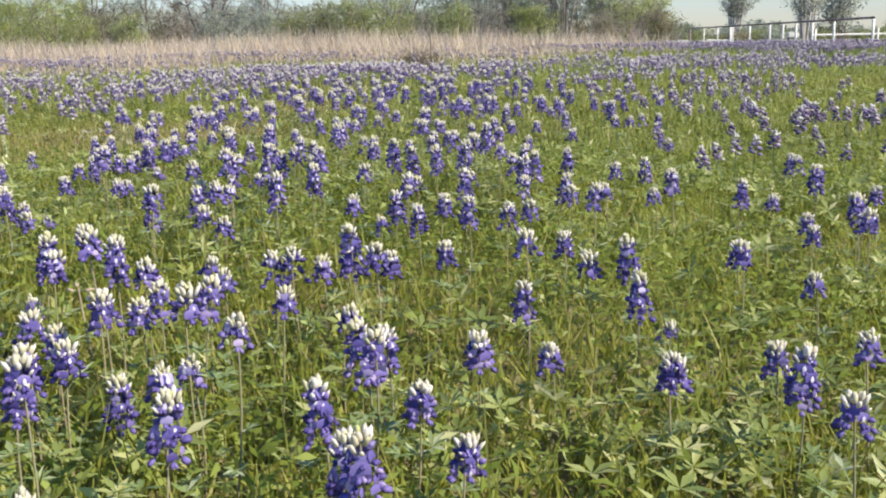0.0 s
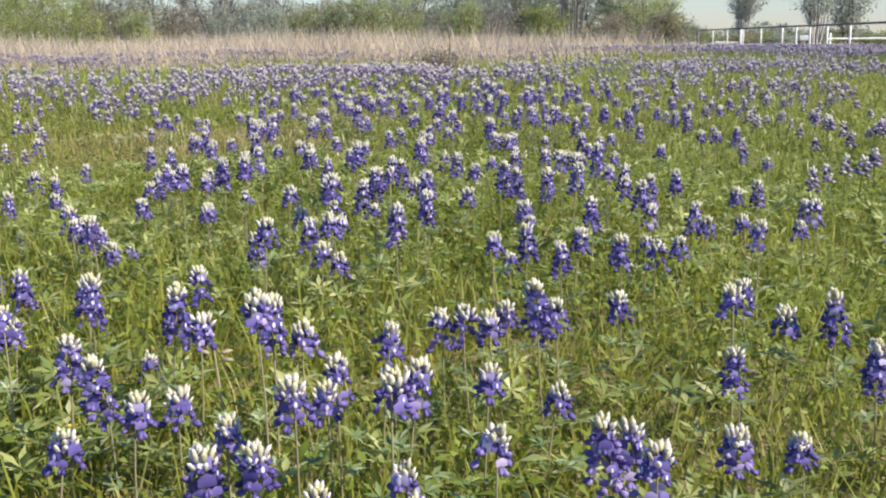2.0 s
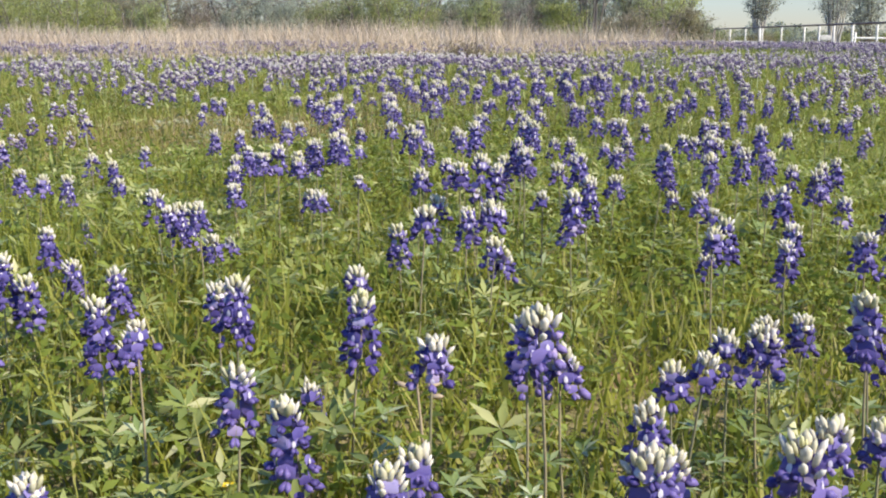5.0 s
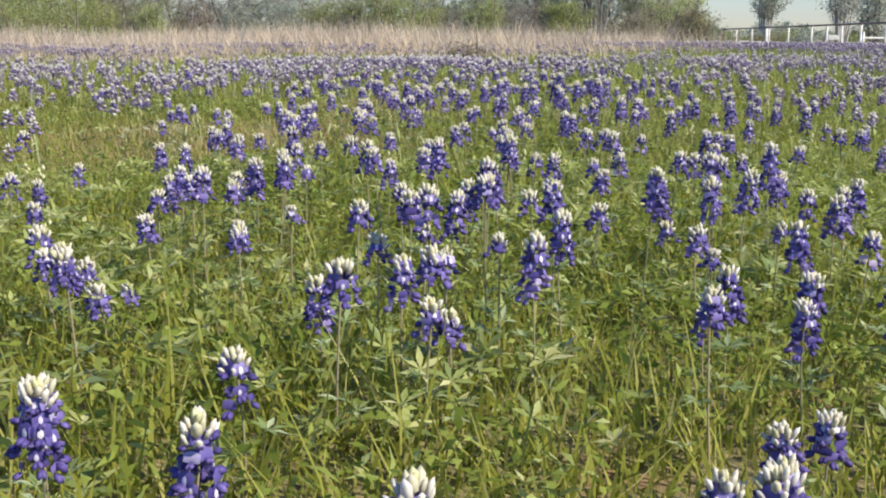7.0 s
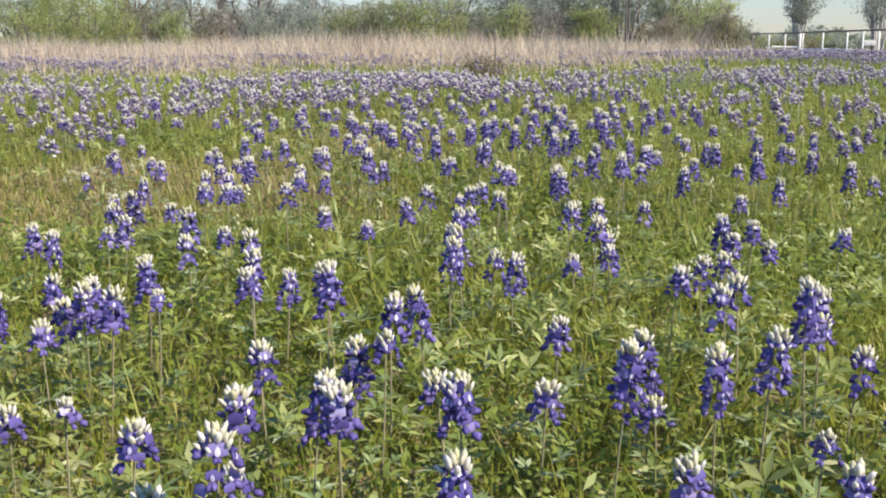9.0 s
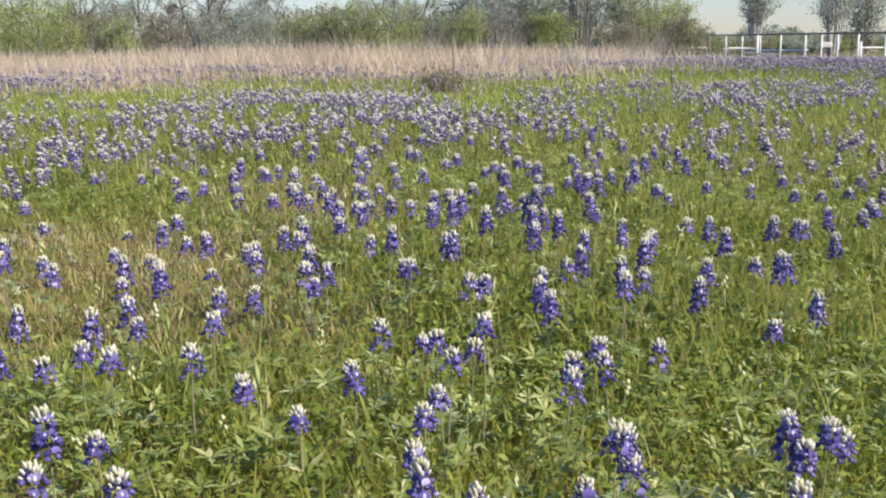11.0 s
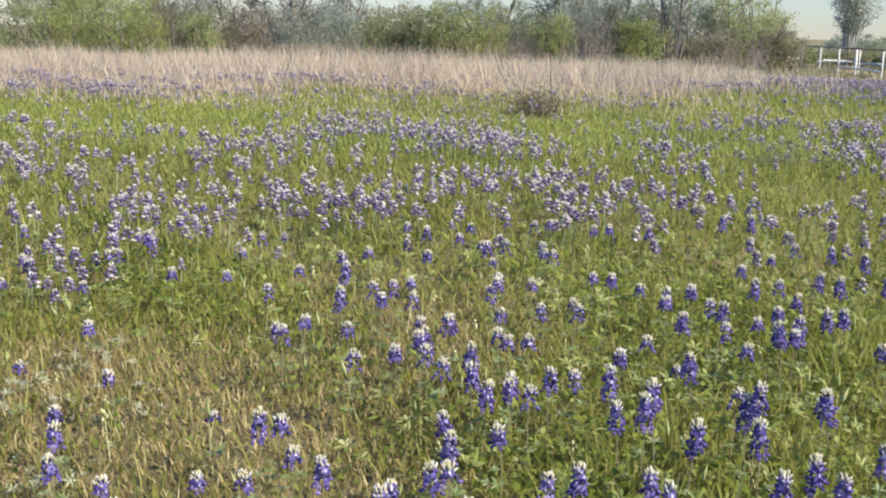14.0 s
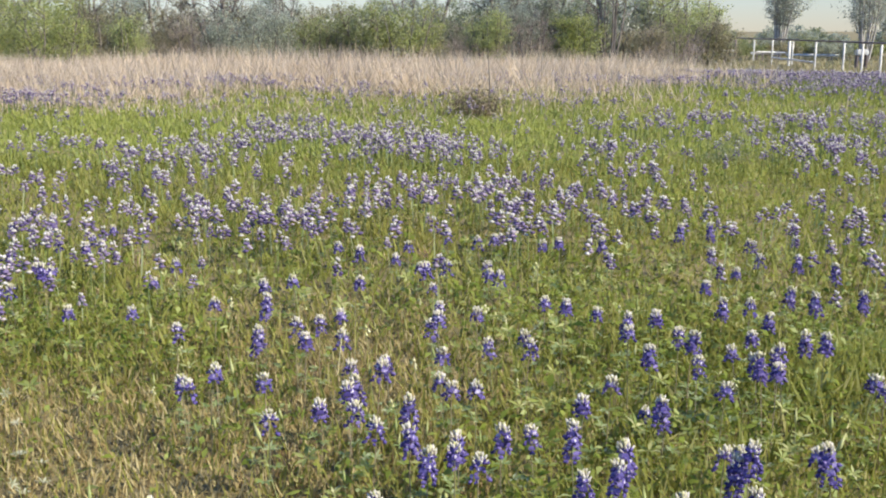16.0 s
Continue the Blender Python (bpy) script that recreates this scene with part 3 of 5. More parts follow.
# places of the plants, patch by patch along the walk: x, y and the height of the white tip, then the head's length where it is known
PATCHES = {}
PATCHES["first"] = [(-0.35, 1.04, 0.31, 0.05), (0.07, 1.1, 0.37, 0.089), (-0.43, 1.23, 0.43, 0.059), (-0.22, 1.25, 0.37, 0.102), (0.03, 1.26, 0.3,
    0.104), (-0.28, 1.39, 0.36, 0.047), (-0.04, 1.41, 0.33, 0.101), (-0.52, 1.42, 0.33, 0.07), (0.21, 1.42, 0.23, 0.074), (0.82, 1.43, 0.29, 0.064),
    (-0.17, 1.48, 0.42, 0.052), (0.13, 1.51, 0.29, 0), (0.05, 1.55, 0.37, 0.081), (-0.61, 1.62, 0.33, 0.078), (-0.53, 1.62, 0.34, 0.073), (0.81, 1.63,
    0.31, 0.118), (-0.44, 1.64, 0.26, 0.099), (-0.31, 1.66, 0.29, 0.052), (-0.84, 1.69, 0.33, 0.056), (0.58, 1.69, 0.28, 0.071), (-0.49, 1.71, 0.41,
    0.075), (-0.01, 1.73, 0.34, 0.125), (-0.33, 1.74, 0.41, 0.067), (0.96, 1.74, 0.3, 0.058)]
PATCHES["second"] = [(-0.6, 1.75, 0.33, 0.056), (0.04, 1.77, 0.32, 0.092), (-0.75, 1.77, 0.36, 0.055), (-0.29, 1.77, 0.42, 0.08), (-0.45, 1.8, 0.37,
    0), (0.22, 1.81, 0.29, 0.078), (-1.17, 1.83, 0.31, 0.07), (0.62, 1.85, 0.22, 0), (-0.58, 1.92, 0.49, 0), (-0.18, 1.92, 0.36, 0), (-0.73, 1.93,
    0.31, 0.065), (-0.45, 1.94, 0.37, 0.077), (0.37, 1.96, 0.22, 0.055), (-0.9, 1.96, 0.36, 0.125), (-0.05, 1.99, 0.3, 0.052), (0.86, 1.99, 0.21,
    0.077), (-0.36, 2.04, 0.4, 0.04), (-0.71, 2.04, 0.42, 0.07), (-0.98, 2.07, 0.37, 0.092), (-0.59, 2.09, 0.44, 0.109), (-0.54, 2.13, 0.38, 0.061),
    (-1.15, 2.16, 0.4, 0.043), (0.67, 2.17, 0.2, 0.041), (-0.38, 2.19, 0.34, 0)]
PATCHES["third"] = [(0.6, 2.22, 0.31, 0.111), (-1.42, 2.23, 0.38, 0.066), (-0.09, 2.25, 0.43, 0.125), (0.33, 2.28, 0.28, 0.09), (-0.23, 2.28, 0.37,
    0), (-0.28, 2.29, 0.36, 0.078), (-0.04, 2.37, 0.36, 0.064), (0.34, 2.37, 0.39, 0.064), (-0.84, 2.3, 0.41, 0.116), (1.07, 2.41, 0.26, 0), (-0.18,
    2.42, 0.32, 0.059), (-1.32, 2.44, 0.36, 0.125), (-1.27, 2.46, 0.29, 0.055), (-1.06, 2.4, 0.41, 0.117), (0.61, 2.52, 0.34, 0.118), (-1.14, 2.56,
    0.36, 0), (0.52, 2.57, 0.29, 0.069), (0.13, 2.6, 0.32, 0), (0.94, 2.64, 0.3, 0), (-0.9, 2.68, 0.365, 0.084), (-0.03, 2.71, 0.27, 0.076), (-1.59,
    2.76, 0.32, 0.105), (0.47, 2.77, 0.31, 0.074), (-1.65, 2.79, 0.36, 0.1)]
PATCHES["fourth"] = [(-0.14, 2.59, 0.3, 0.07), (0.99, 2.86, 0.25, 0), (-1.45, 2.88, 0.31, 0.1), (1.4, 2.94, 0.33, 0.065), (-0.78, 2.94, 0.44, 0.069),
    (-0.16, 2.94, 0.4, 0.053), (-0.63, 2.96, 0.37, 0), (0.19, 3.01, 0.38, 0.092), (-0.95, 2.42, 0.22, 0.05), (0.03, 3.06, 0.35, 0.092), (0.6, 3.1, 0.4,
    0), (-0.6, 3.11, 0.31, 0), (-1.33, 3.11, 0.42, 0), (-0.69, 3.12, 0.41, 0.09), (-1.65, 3.14, 0.27, 0.091), (-0.86, 3.15, 0.36, 0.097), (-0.64,
    3.16, 0.42, 0.064), (0.32, 3.16, 0.33, 0), (-0.44, 3.19, 0.44, 0.125), (0.39, 3.21, 0.33, 0.062), (1.33, 3.22, 0.23, 0.07), (1.5, 3.22, 0.27, 0),
    (-0.51, 3.23, 0.43, 0.04), (-0.11, 3.24, 0.28, 0)]
PATCHES["fifth"] = [(0.11, 3.27, 0.35, 0.077), (-0.06, 3.27, 0.36, 0.103), (-0.62, 3.27, 0.39, 0.049), (-1.36, 3.32, 0.3, 0.063), (-1.47, 3.35, 0.37,
    0), (1.51, 3.38, 0.31, 0.105), (-1.82, 3.39, 0.3, 0.101), (1.36, 3.4, 0.24, 0.073), (-0.66, 3.42, 0.5, 0.086), (0.33, 3.43, 0.29, 0.05), (-1.98,
    3.43, 0.39, 0.078), (-1.47, 3.44, 0.36, 0.111), (-1.35, 3.48, 0.26, 0.041), (-0.78, 3.49, 0.38, 0.064), (-0.37, 3.51, 0.43, 0.113), (-0.03, 3.53,
    0.34, 0.04), (-0.68, 3.55, 0.39, 0.042), (1.59, 3.55, 0.28, 0), (-1.58, 3.56, 0.38, 0.086), (-1.11, 3.57, 0.38, 0.053), (-0.83, 3.58, 0.44,
    0.057), (-0.54, 3.58, 0.5, 0), (0.86, 3.59, 0.31, 0), (0.17, 3.6, 0.39, 0.104)]
PATCHES["sixth"] = [(-1.49, 3.61, 0.29, 0.081), (0.56, 3.62, 0.32, 0), (-0.04, 3.66, 0.37, 0.066), (0.69, 3.67, 0.32, 0), (1.21, 3.69, 0.32, 0.099),
    (-0.38, 3.72, 0.47, 0.095), (-0.73, 3.73, 0.44, 0.078), (0.95, 3.73, 0.36, 0.088), (1.73, 3.74, 0.28, 0), (0.4, 3.76, 0.34, 0.079), (-1.03, 3.79,
    0.39, 0.04), (0.57, 3.81, 0.34, 0.125), (0.2, 3.82, 0.35, 0.046), (-1.42, 3.83, 0.36, 0), (-2.02, 3.85, 0.38, 0), (1.38, 3.86, 0.24, 0.058),
    (-0.11, 3.87, 0.48, 0.125), (-0.61, 3.87, 0.42, 0.125), (-0.43, 3.88, 0.42, 0.06), (-1.2, 3.91, 0.33, 0.056), (1.55, 3.92, 0.34, 0.107), (-0.24,
    3.98, 0.37, 0.066), (0.05, 3.98, 0.44, 0.114), (-1.32, 4.02, 0.46, 0.086)]
PATCHES["seventh"] = [(-1.97, 4.03, 0.17, 0.102), (-0.53, 4.04, 0.44, 0), (1.02, 4.04, 0.31, 0), (0.18, 4.06, 0.45, 0.107), (-0.59, 4.06, 0.42,
    0.104), (0.42, 4.07, 0.38, 0.106), (-0.78, 4.07, 0.41, 0.083), (-0.04, 4.12, 0.3, 0.061), (-0.06, 4.14, 0.42, 0.125), (-0.21, 4.16, 0.44, 0.068),
    (0.46, 4.17, 0.39, 0.124), (0.37, 4.19, 0.38, 0.083), (0.26, 4.2, 0.51, 0.123), (-2.27, 4.22, 0.35, 0.088), (-1.41, 4.22, 0.41, 0), (0.81, 4.23,
    0.33, 0.074), (-1.52, 4.24, 0.36, 0.062), (-0.54, 4.24, 0.46, 0.121), (-1.3, 4.26, 0.39, 0), (-1.14, 4.28, 0.46, 0.091), (-0.69, 4.31, 0.51,
    0.112), (0.32, 4.31, 0.41, 0), (0.12, 4.32, 0.47, 0.084), (1.69, 4.32, 0.29, 0)]
PATCHES["eighth"] = [(-2.15, 4.34, 0.31, 0.112), (-1.25, 4.38, 0.44, 0.101), (-1.33, 4.44, 0.39, 0.086), (-0.9, 4.44, 0.47, 0), (-1.11, 4.45, 0.41,
    0.04), (-0.53, 4.48, 0.42, 0.125), (-2.02, 4.49, 0.28, 0), (-1.53, 4.5, 0.4, 0.099), (-1.3, 4.53, 0.42, 0.125), (-0.75, 4.54, 0.46, 0.076), (0.63,
    4.54, 0.36, 0.114), (0.21, 4.59, 0.43, 0.065), (1.69, 4.6, 0.3, 0), (0.99, 4.61, 0.3, 0.107), (0.09, 4.62, 0.44, 0.071), (-0.93, 4.63, 0.47, 0.1),
    (-1.61, 4.65, 0.35, 0.124), (-1.24, 4.72, 0.43, 0.115), (-0.87, 4.73, 0.4, 0.091), (0.45, 4.74, 0.36, 0.11), (-2.22, 4.77, 0.34, 0.086), (-0.46,
    4.79, 0.47, 0.111), (0.19, 4.93, 0.4, 0.082), (-1.59, 4.94, 0.33, 0.091)]
PATCHES["ninth"] = [(-2.21, 4.95, 0.29, 0.125), (-0.3, 4.99, 0.39, 0.105), (-1.04, 4.99, 0.45, 0.062), (-0.47, 5.02, 0.46, 0.11), (1.79, 5.02, 0.26,
    0.125), (-0.36, 5.08, 0.38, 0.078), (-1.49, 5.11, 0.43, 0), (-2.76, 5.12, 0.35, 0.11), (-1.27, 5.12, 0.41, 0), (0.28, 5.13, 0.37, 0.064), (-0.49,
    5.16, 0.44, 0.056), (-0.14, 5.19, 0.35, 0.057), (-2.16, 5.22, 0.32, 0.081), (-0.06, 5.25, 0.45, 0.07), (-1.74, 5.27, 0.39, 0.11), (0.34, 5.27,
    0.4, 0.076), (-0.03, 5.28, 0.36, 0), (-1.32, 5.3, 0.46, 0.106), (-1.21, 5.31, 0.4, 0.053), (0.31, 5.31, 0.45, 0.094), (0.4, 5.31, 0.43, 0.07),
    (-0.48, 5.33, 0.46, 0.054), (1.24, 5.39, 0.31, 0), (-1.56, 5.4, 0.42, 0.094)]
PATCHES["tenth"] = [(-0.02, 5.43, 0.37, 0.105), (0.5, 5.49, 0.33, 0.064), (-1.92, 5.5, 0.37, 0.112), (-0.79, 5.5, 0.39, 0), (-0.46, 5.53, 0.43, 0),
    (0.75, 5.56, 0.36, 0.066), (-0.42, 5.6, 0.5, 0), (-1.3, 5.68, 0.48, 0), (-0.97, 5.7, 0.4, 0), (-0.12, 5.7, 0.42, 0), (-1.72, 5.7, 0.41, 0), (-1.1,
    5.71, 0.48, 0), (-0.69, 5.72, 0.43, 0), (-2.62, 5.75, 0.4, 0), (-1.41, 5.77, 0.47, 0), (-0.34, 5.82, 0.53, 0), (-0.02, 5.89, 0.4, 0), (1.11, 5.9,
    0.4, 0), (-0.1, 5.91, 0.39, 0), (1.03, 5.92, 0.4, 0), (-1.6, 5.94, 0.37, 0.064), (-1.82, 5.95, 0.4, 0.099), (-0.37, 5.95, 0.42, 0.061), (-1.77,
    5.99, 0.41, 0.121)]
PATCHES["eleventh"] = [(-0.48, 6, 0.43, 0.062), (-1.13, 6.06, 0.47, 0.064), (-1.51, 6.1, 0.47, 0.111), (-0.53, 6.13, 0.38, 0.049), (-0, 6.13, 0.37,
    0.066), (0.18, 6.17, 0.35, 0), (-0.66, 6.23, 0.4, 0), (-1.44, 6.3, 0.39, 0.072), (1.37, 6.32, 0.27, 0.125), (-1.86, 6.37, 0.41, 0.109), (0.11,
    6.37, 0.51, 0), (-1.2, 6.4, 0.46, 0.082), (0.6, 6.42, 0.34, 0), (-1.52, 6.45, 0.42, 0.095), (-0.12, 6.51, 0.42, 0.11), (-0.95, 6.56, 0.51, 0),
    (0.13, 6.58, 0.47, 0), (0.8, 6.63, 0.38, 0.111), (-0.39, 6.64, 0.45, 0.085), (0.41, 6.68, 0.42, 0.125), (1.42, 6.7, 0.35, 0.125), (-0.15, 6.7,
    0.42, 0.116), (1.12, 6.72, 0.44, 0.125), (-1.64, 6.72, 0.42, 0.082)]
PATCHES["twelfth"] = [(-1.16, 6.72, 0.39, 0.089), (-1.31, 6.72, 0.45, 0.04), (-0.95, 6.79, 0.4, 0), (0.15, 6.8, 0.47, 0.112), (-1.53, 6.82, 0.45,
    0.117), (0.24, 6.83, 0.42, 0.081), (-0.33, 6.88, 0.39, 0), (0.75, 6.89, 0.46, 0.104), (-0.03, 6.92, 0.44, 0.082), (-0.12, 6.94, 0.4, 0.125),
    (0.49, 6.96, 0.43, 0.095), (-1.72, 6.97, 0.45, 0.11), (-1.58, 6.97, 0.43, 0.125), (-0.62, 6.98, 0.43, 0.062), (-0.94, 7.01, 0.41, 0.092), (-1.22,
    7.02, 0.45, 0.08), (-2.03, 7.06, 0.4, 0.092), (-0.65, 7.06, 0.41, 0), (-2.42, 7.06, 0.34, 0), (-1.02, 7.09, 0.46, 0.107), (0.81, 7.12, 0.42,
    0.125), (-1.28, 7.13, 0.46, 0), (-1.25, 7.17, 0.46, 0.089), (-1.14, 7.18, 0.52, 0.089)]
PATCHES["thirteenth"] = [(0.3, 7.2, 0.46, 0.125), (0.04, 7.2, 0.43, 0.125), (-2.13, 7.2, 0.4, 0.084), (-0.46, 7.21, 0.49, 0.11), (-1.84, 7.21, 0.43,
    0.053), (0.75, 7.23, 0.37, 0.058), (-1.47, 7.24, 0.49, 0.094), (1.39, 7.25, 0.31, 0), (-0.71, 7.28, 0.5, 0.112), (-1.1, 7.28, 0.48, 0.068), (-0.8,
    7.29, 0.46, 0.079), (-0.13, 7.29, 0.51, 0.104), (-0.04, 7.32, 0.55, 0.113), (-2.38, 7.35, 0.39, 0.088), (-1.74, 7.36, 0.37, 0.064), (-0.5, 7.38,
    0.45, 0.106), (0.34, 7.4, 0.44, 0.117), (0.08, 7.44, 0.45, 0.094), (-1.61, 7.44, 0.43, 0.065), (-1.65, 7.47, 0.52, 0.073), (0.69, 7.5, 0.44,
    0.117), (-1.11, 7.51, 0.48, 0.1), (-0.97, 7.57, 0.49, 0.074), (-2.47, 7.58, 0.4, 0.093)]
PATCHES["fourteenth"] = [(0.93, 7.62, 0.47, 0.101), (-0.33, 7.63, 0.52, 0.121), (-1.78, 7.66, 0.46, 0.115), (0.28, 7.68, 0.45, 0.124), (1.22, 7.69,
    0.38, 0.105), (-0.12, 7.7, 0.51, 0.125), (-1.16, 7.71, 0.47, 0.088), (0.58, 7.76, 0.44, 0.064), (-1.98, 7.78, 0.39, 0.04), (-0.58, 7.79, 0.51,
    0.1), (-0.48, 7.8, 0.54, 0.125), (-0.09, 7.86, 0.58, 0.102), (-0.13, 7.87, 0.53, 0.125), (-2.62, 7.88, 0.34, 0), (-0.87, 7.9, 0.51, 0.08), (0.45,
    7.91, 0.36, 0), (-0.45, 7.92, 0.55, 0.122), (-0.15, 7.93, 0.53, 0.082)]
FAR_PATCHES = {}
FAR_PATCHES["first"] = [(-1.02, 7.98, 0.49, 0.109), (0.16, 7.99, 0.52, 0.125), (1.14, 7.99, 0.39, 0.097), (-0.95, 8.04, 0.48, 0), (0.74, 8.05, 0.39,
    0.109), (-1.1, 8.11, 0.51, 0.106), (-0.58, 8.16, 0.51, 0.125), (-0.8, 8.2, 0.48, 0.087), (-1.21, 8.21, 0.49, 0), (-0.04, 8.21, 0.41, 0.1), (1.24,
    8.21, 0.34, 0), (-0.95, 8.22, 0.44, 0.121), (-2.94, 8.23, 0.38, 0.05), (0.22, 8.24, 0.4, 0.067), (-1.57, 8.26, 0.49, 0.08), (-2.59, 8.26, 0.35,
    0.061), (-0.71, 8.27, 0.45, 0.089), (-1.29, 8.31, 0.51, 0.08), (1.42, 8.41, 0.37, 0.125), (-1.12, 8.42, 0.49, 0.115), (-1.44, 8.45, 0.46, 0.07),
    (-0.24, 8.5, 0.47, 0.125), (-1.35, 8.5, 0.51, 0), (-0.52, 8.51, 0.47, 0)]
FAR_PATCHES["second"] = [(-0.89, 8.58, 0.49, 0.053), (-1.94, 8.58, 0.48, 0), (-1.67, 8.6, 0.5, 0), (-1.34, 8.65, 0.48, 0.121), (-0.98, 8.65, 0.46, 0),
    (0.02, 8.66, 0.47, 0), (-1.24, 8.69, 0.53, 0), (1.76, 8.69, 0.34, 0), (-0.39, 8.71, 0.47, 0), (-1.03, 8.72, 0.47, 0.066), (-1.87, 8.72, 0.49, 0),
    (-2.01, 8.72, 0.45, 0), (0.62, 8.74, 0.44, 0.047), (-0.2, 8.75, 0.37, 0.068), (0.23, 8.77, 0.51, 0), (-0.25, 8.82, 0.31, 0), (0.19, 8.89, 0.51,
    0.125), (0.63, 8.89, 0.43, 0), (-2.97, 8.9, 0.36, 0.071), (-1.03, 8.91, 0.51, 0), (1.82, 8.91, 0.34, 0), (-0.03, 8.94, 0.48, 0), (-1.94, 8.94,
    0.42, 0.04), (-1.39, 8.95, 0.44, 0)]
FAR_PATCHES["third"] = [(-1.26, 8.98, 0.45, 0.093), (-0.68, 9.01, 0.52, 0), (-0.21, 9.02, 0.5, 0.095), (-1.05, 9.05, 0.62, 0), (-0.02, 9.08, 0.54,
    0.097), (0.32, 9.08, 0.49, 0), (-1.6, 9.09, 0.51, 0.073), (0.74, 9.12, 0.34, 0), (1.47, 9.12, 0.36, 0), (1.62, 9.13, 0.35, 0), (-0.07, 9.16, 0.53,
    0.086), (-1.09, 9.16, 0.55, 0), (0.24, 9.16, 0.42, 0.098), (-0.27, 9.17, 0.53, 0), (-1.82, 9.2, 0.5, 0.125), (-1.46, 9.2, 0.49, 0), (-0.85, 9.21,
    0.46, 0.077), (0.34, 9.22, 0.42, 0.099), (0.17, 9.24, 0.43, 0.062), (1.82, 9.24, 0.35, 0), (0.57, 9.27, 0.48, 0), (1.26, 9.29, 0.37, 0), (-0.69,
    9.32, 0.46, 0), (1.01, 9.34, 0.38, 0)]
FAR_PATCHES["fourth"] = [(-1.59, 9.38, 0.5, 0), (-1.69, 9.38, 0.49, 0), (-0.13, 9.39, 0.54, 0), (0.32, 9.49, 0.42, 0), (0.56, 9.53, 0.41, 0.11),
    (-2.28, 9.54, 0.41, 0), (-0.5, 9.56, 0.54, 0), (-3.79, 9.6, 0.36, 0), (-0.9, 9.62, 0.48, 0), (-0.21, 9.63, 0.46, 0.11), (1.55, 9.64, 0.37, 0),
    (-1.54, 9.67, 0.45, 0), (-1.9, 9.74, 0.5, 0.125), (-1.08, 9.75, 0.47, 0), (0.38, 9.79, 0.49, 0.086), (-2.92, 9.86, 0.4, 0.076), (-3.45, 9.87,
    0.29, 0), (-0.58, 9.87, 0.47, 0), (-2.19, 9.89, 0.44, 0.058), (-0.32, 9.9, 0.41, 0), (0.51, 9.91, 0.39, 0.088), (-2.62, 9.92, 0.38, 0), (0.29,
    9.94, 0.45, 0.117), (0.73, 9.95, 0.48, 0.119)]
FAR_PATCHES["fifth"] = [(1.39, 9.97, 0.38, 0), (-1.83, 10, 0.53, 0.059), (-3.85, 10.01, 0.37, 0), (-1.13, 10.06, 0.48, 0), (-1.5, 10.12, 0.5, 0.074),
    (-3.95, 10.14, 0.37, 0), (-3.18, 10.17, 0.54, 0.097), (1.05, 10.19, 0.43, 0.125), (0.71, 10.26, 0.43, 0.11), (1.71, 10.28, 0.38, 0), (-2.04,
    10.28, 0.44, 0), (-3.49, 10.31, 0.38, 0), (1.25, 10.32, 0.46, 0), (-3.44, 10.34, 0.38, 0), (0.29, 10.34, 0.44, 0), (-0.85, 10.35, 0.49, 0),
    (-0.79, 10.36, 0.48, 0), (-1.22, 10.49, 0.49, 0), (-1.19, 10.5, 0.49, 0), (-0.86, 10.53, 0.49, 0), (-1.08, 10.55, 0.49, 0), (0.52, 10.65, 0.44,
    0), (1.43, 10.67, 0.4, 0), (-2.77, 10.7, 0.34, 0)]
FAR_PATCHES["sixth"] = [(-1.38, 10.71, 0.49, 0), (-3.39, 10.74, 0.39, 0), (-0.54, 10.78, 0.56, 0), (1.11, 10.82, 0.43, 0.125), (-3.51, 10.82, 0.39,
    0), (-2.68, 10.84, 0.42, 0), (0.71, 10.92, 0.46, 0.087), (-4.38, 10.96, 0.38, 0), (-1.61, 10.96, 0.48, 0), (-1.33, 11, 0.5, 0), (-1.76, 11.07,
    0.48, 0), (0.98, 11.08, 0.42, 0.108), (-0.92, 11.12, 0.51, 0), (-3.81, 11.13, 0.4, 0), (0.48, 11.13, 0.45, 0), (1.55, 11.14, 0.3, 0), (-0.43,
    11.16, 0.5, 0), (-0.81, 11.2, 0.51, 0), (-0.16, 11.22, 0.49, 0.107), (-1.11, 11.33, 0.51, 0), (-3.41, 11.33, 0.41, 0), (-3.34, 11.4, 0.41, 0),
    (0.35, 11.43, 0.54, 0.125), (-3.63, 11.43, 0.41, 0)]
FAR_PATCHES["seventh"] = [(0.78, 11.44, 0.44, 0), (0.55, 11.52, 0.53, 0.125), (-3.47, 11.59, 0.41, 0), (-3.43, 11.85, 0.42, 0), (-4.18, 11.95, 0.41,
    0), (-4.01, 12.24, 0.42, 0)]

plant_rng = random.Random(5)
for patch in PATCHES.values():
    for px, py, pz, head in patch:
        bluebonnet(px, py, pz, head, plant_rng)


def mesh_arrays(me, slot):
    """Vertices, triangles and material slots of a mesh, its slots moved up by slot."""
    v = np.empty(len(me.vertices) * 3, np.float32)
    me.vertices.foreach_get("co", v)
    rows, slots = [], []
    for p in me.polygons:
        c = list(p.vertices)
        for k in range(1, len(c) - 1):
            rows.append((c[0], c[k], c[k + 1]))
            slots.append(p.material_index + slot)
    return v.reshape(-1, 3), np.array(rows), np.array(slots)


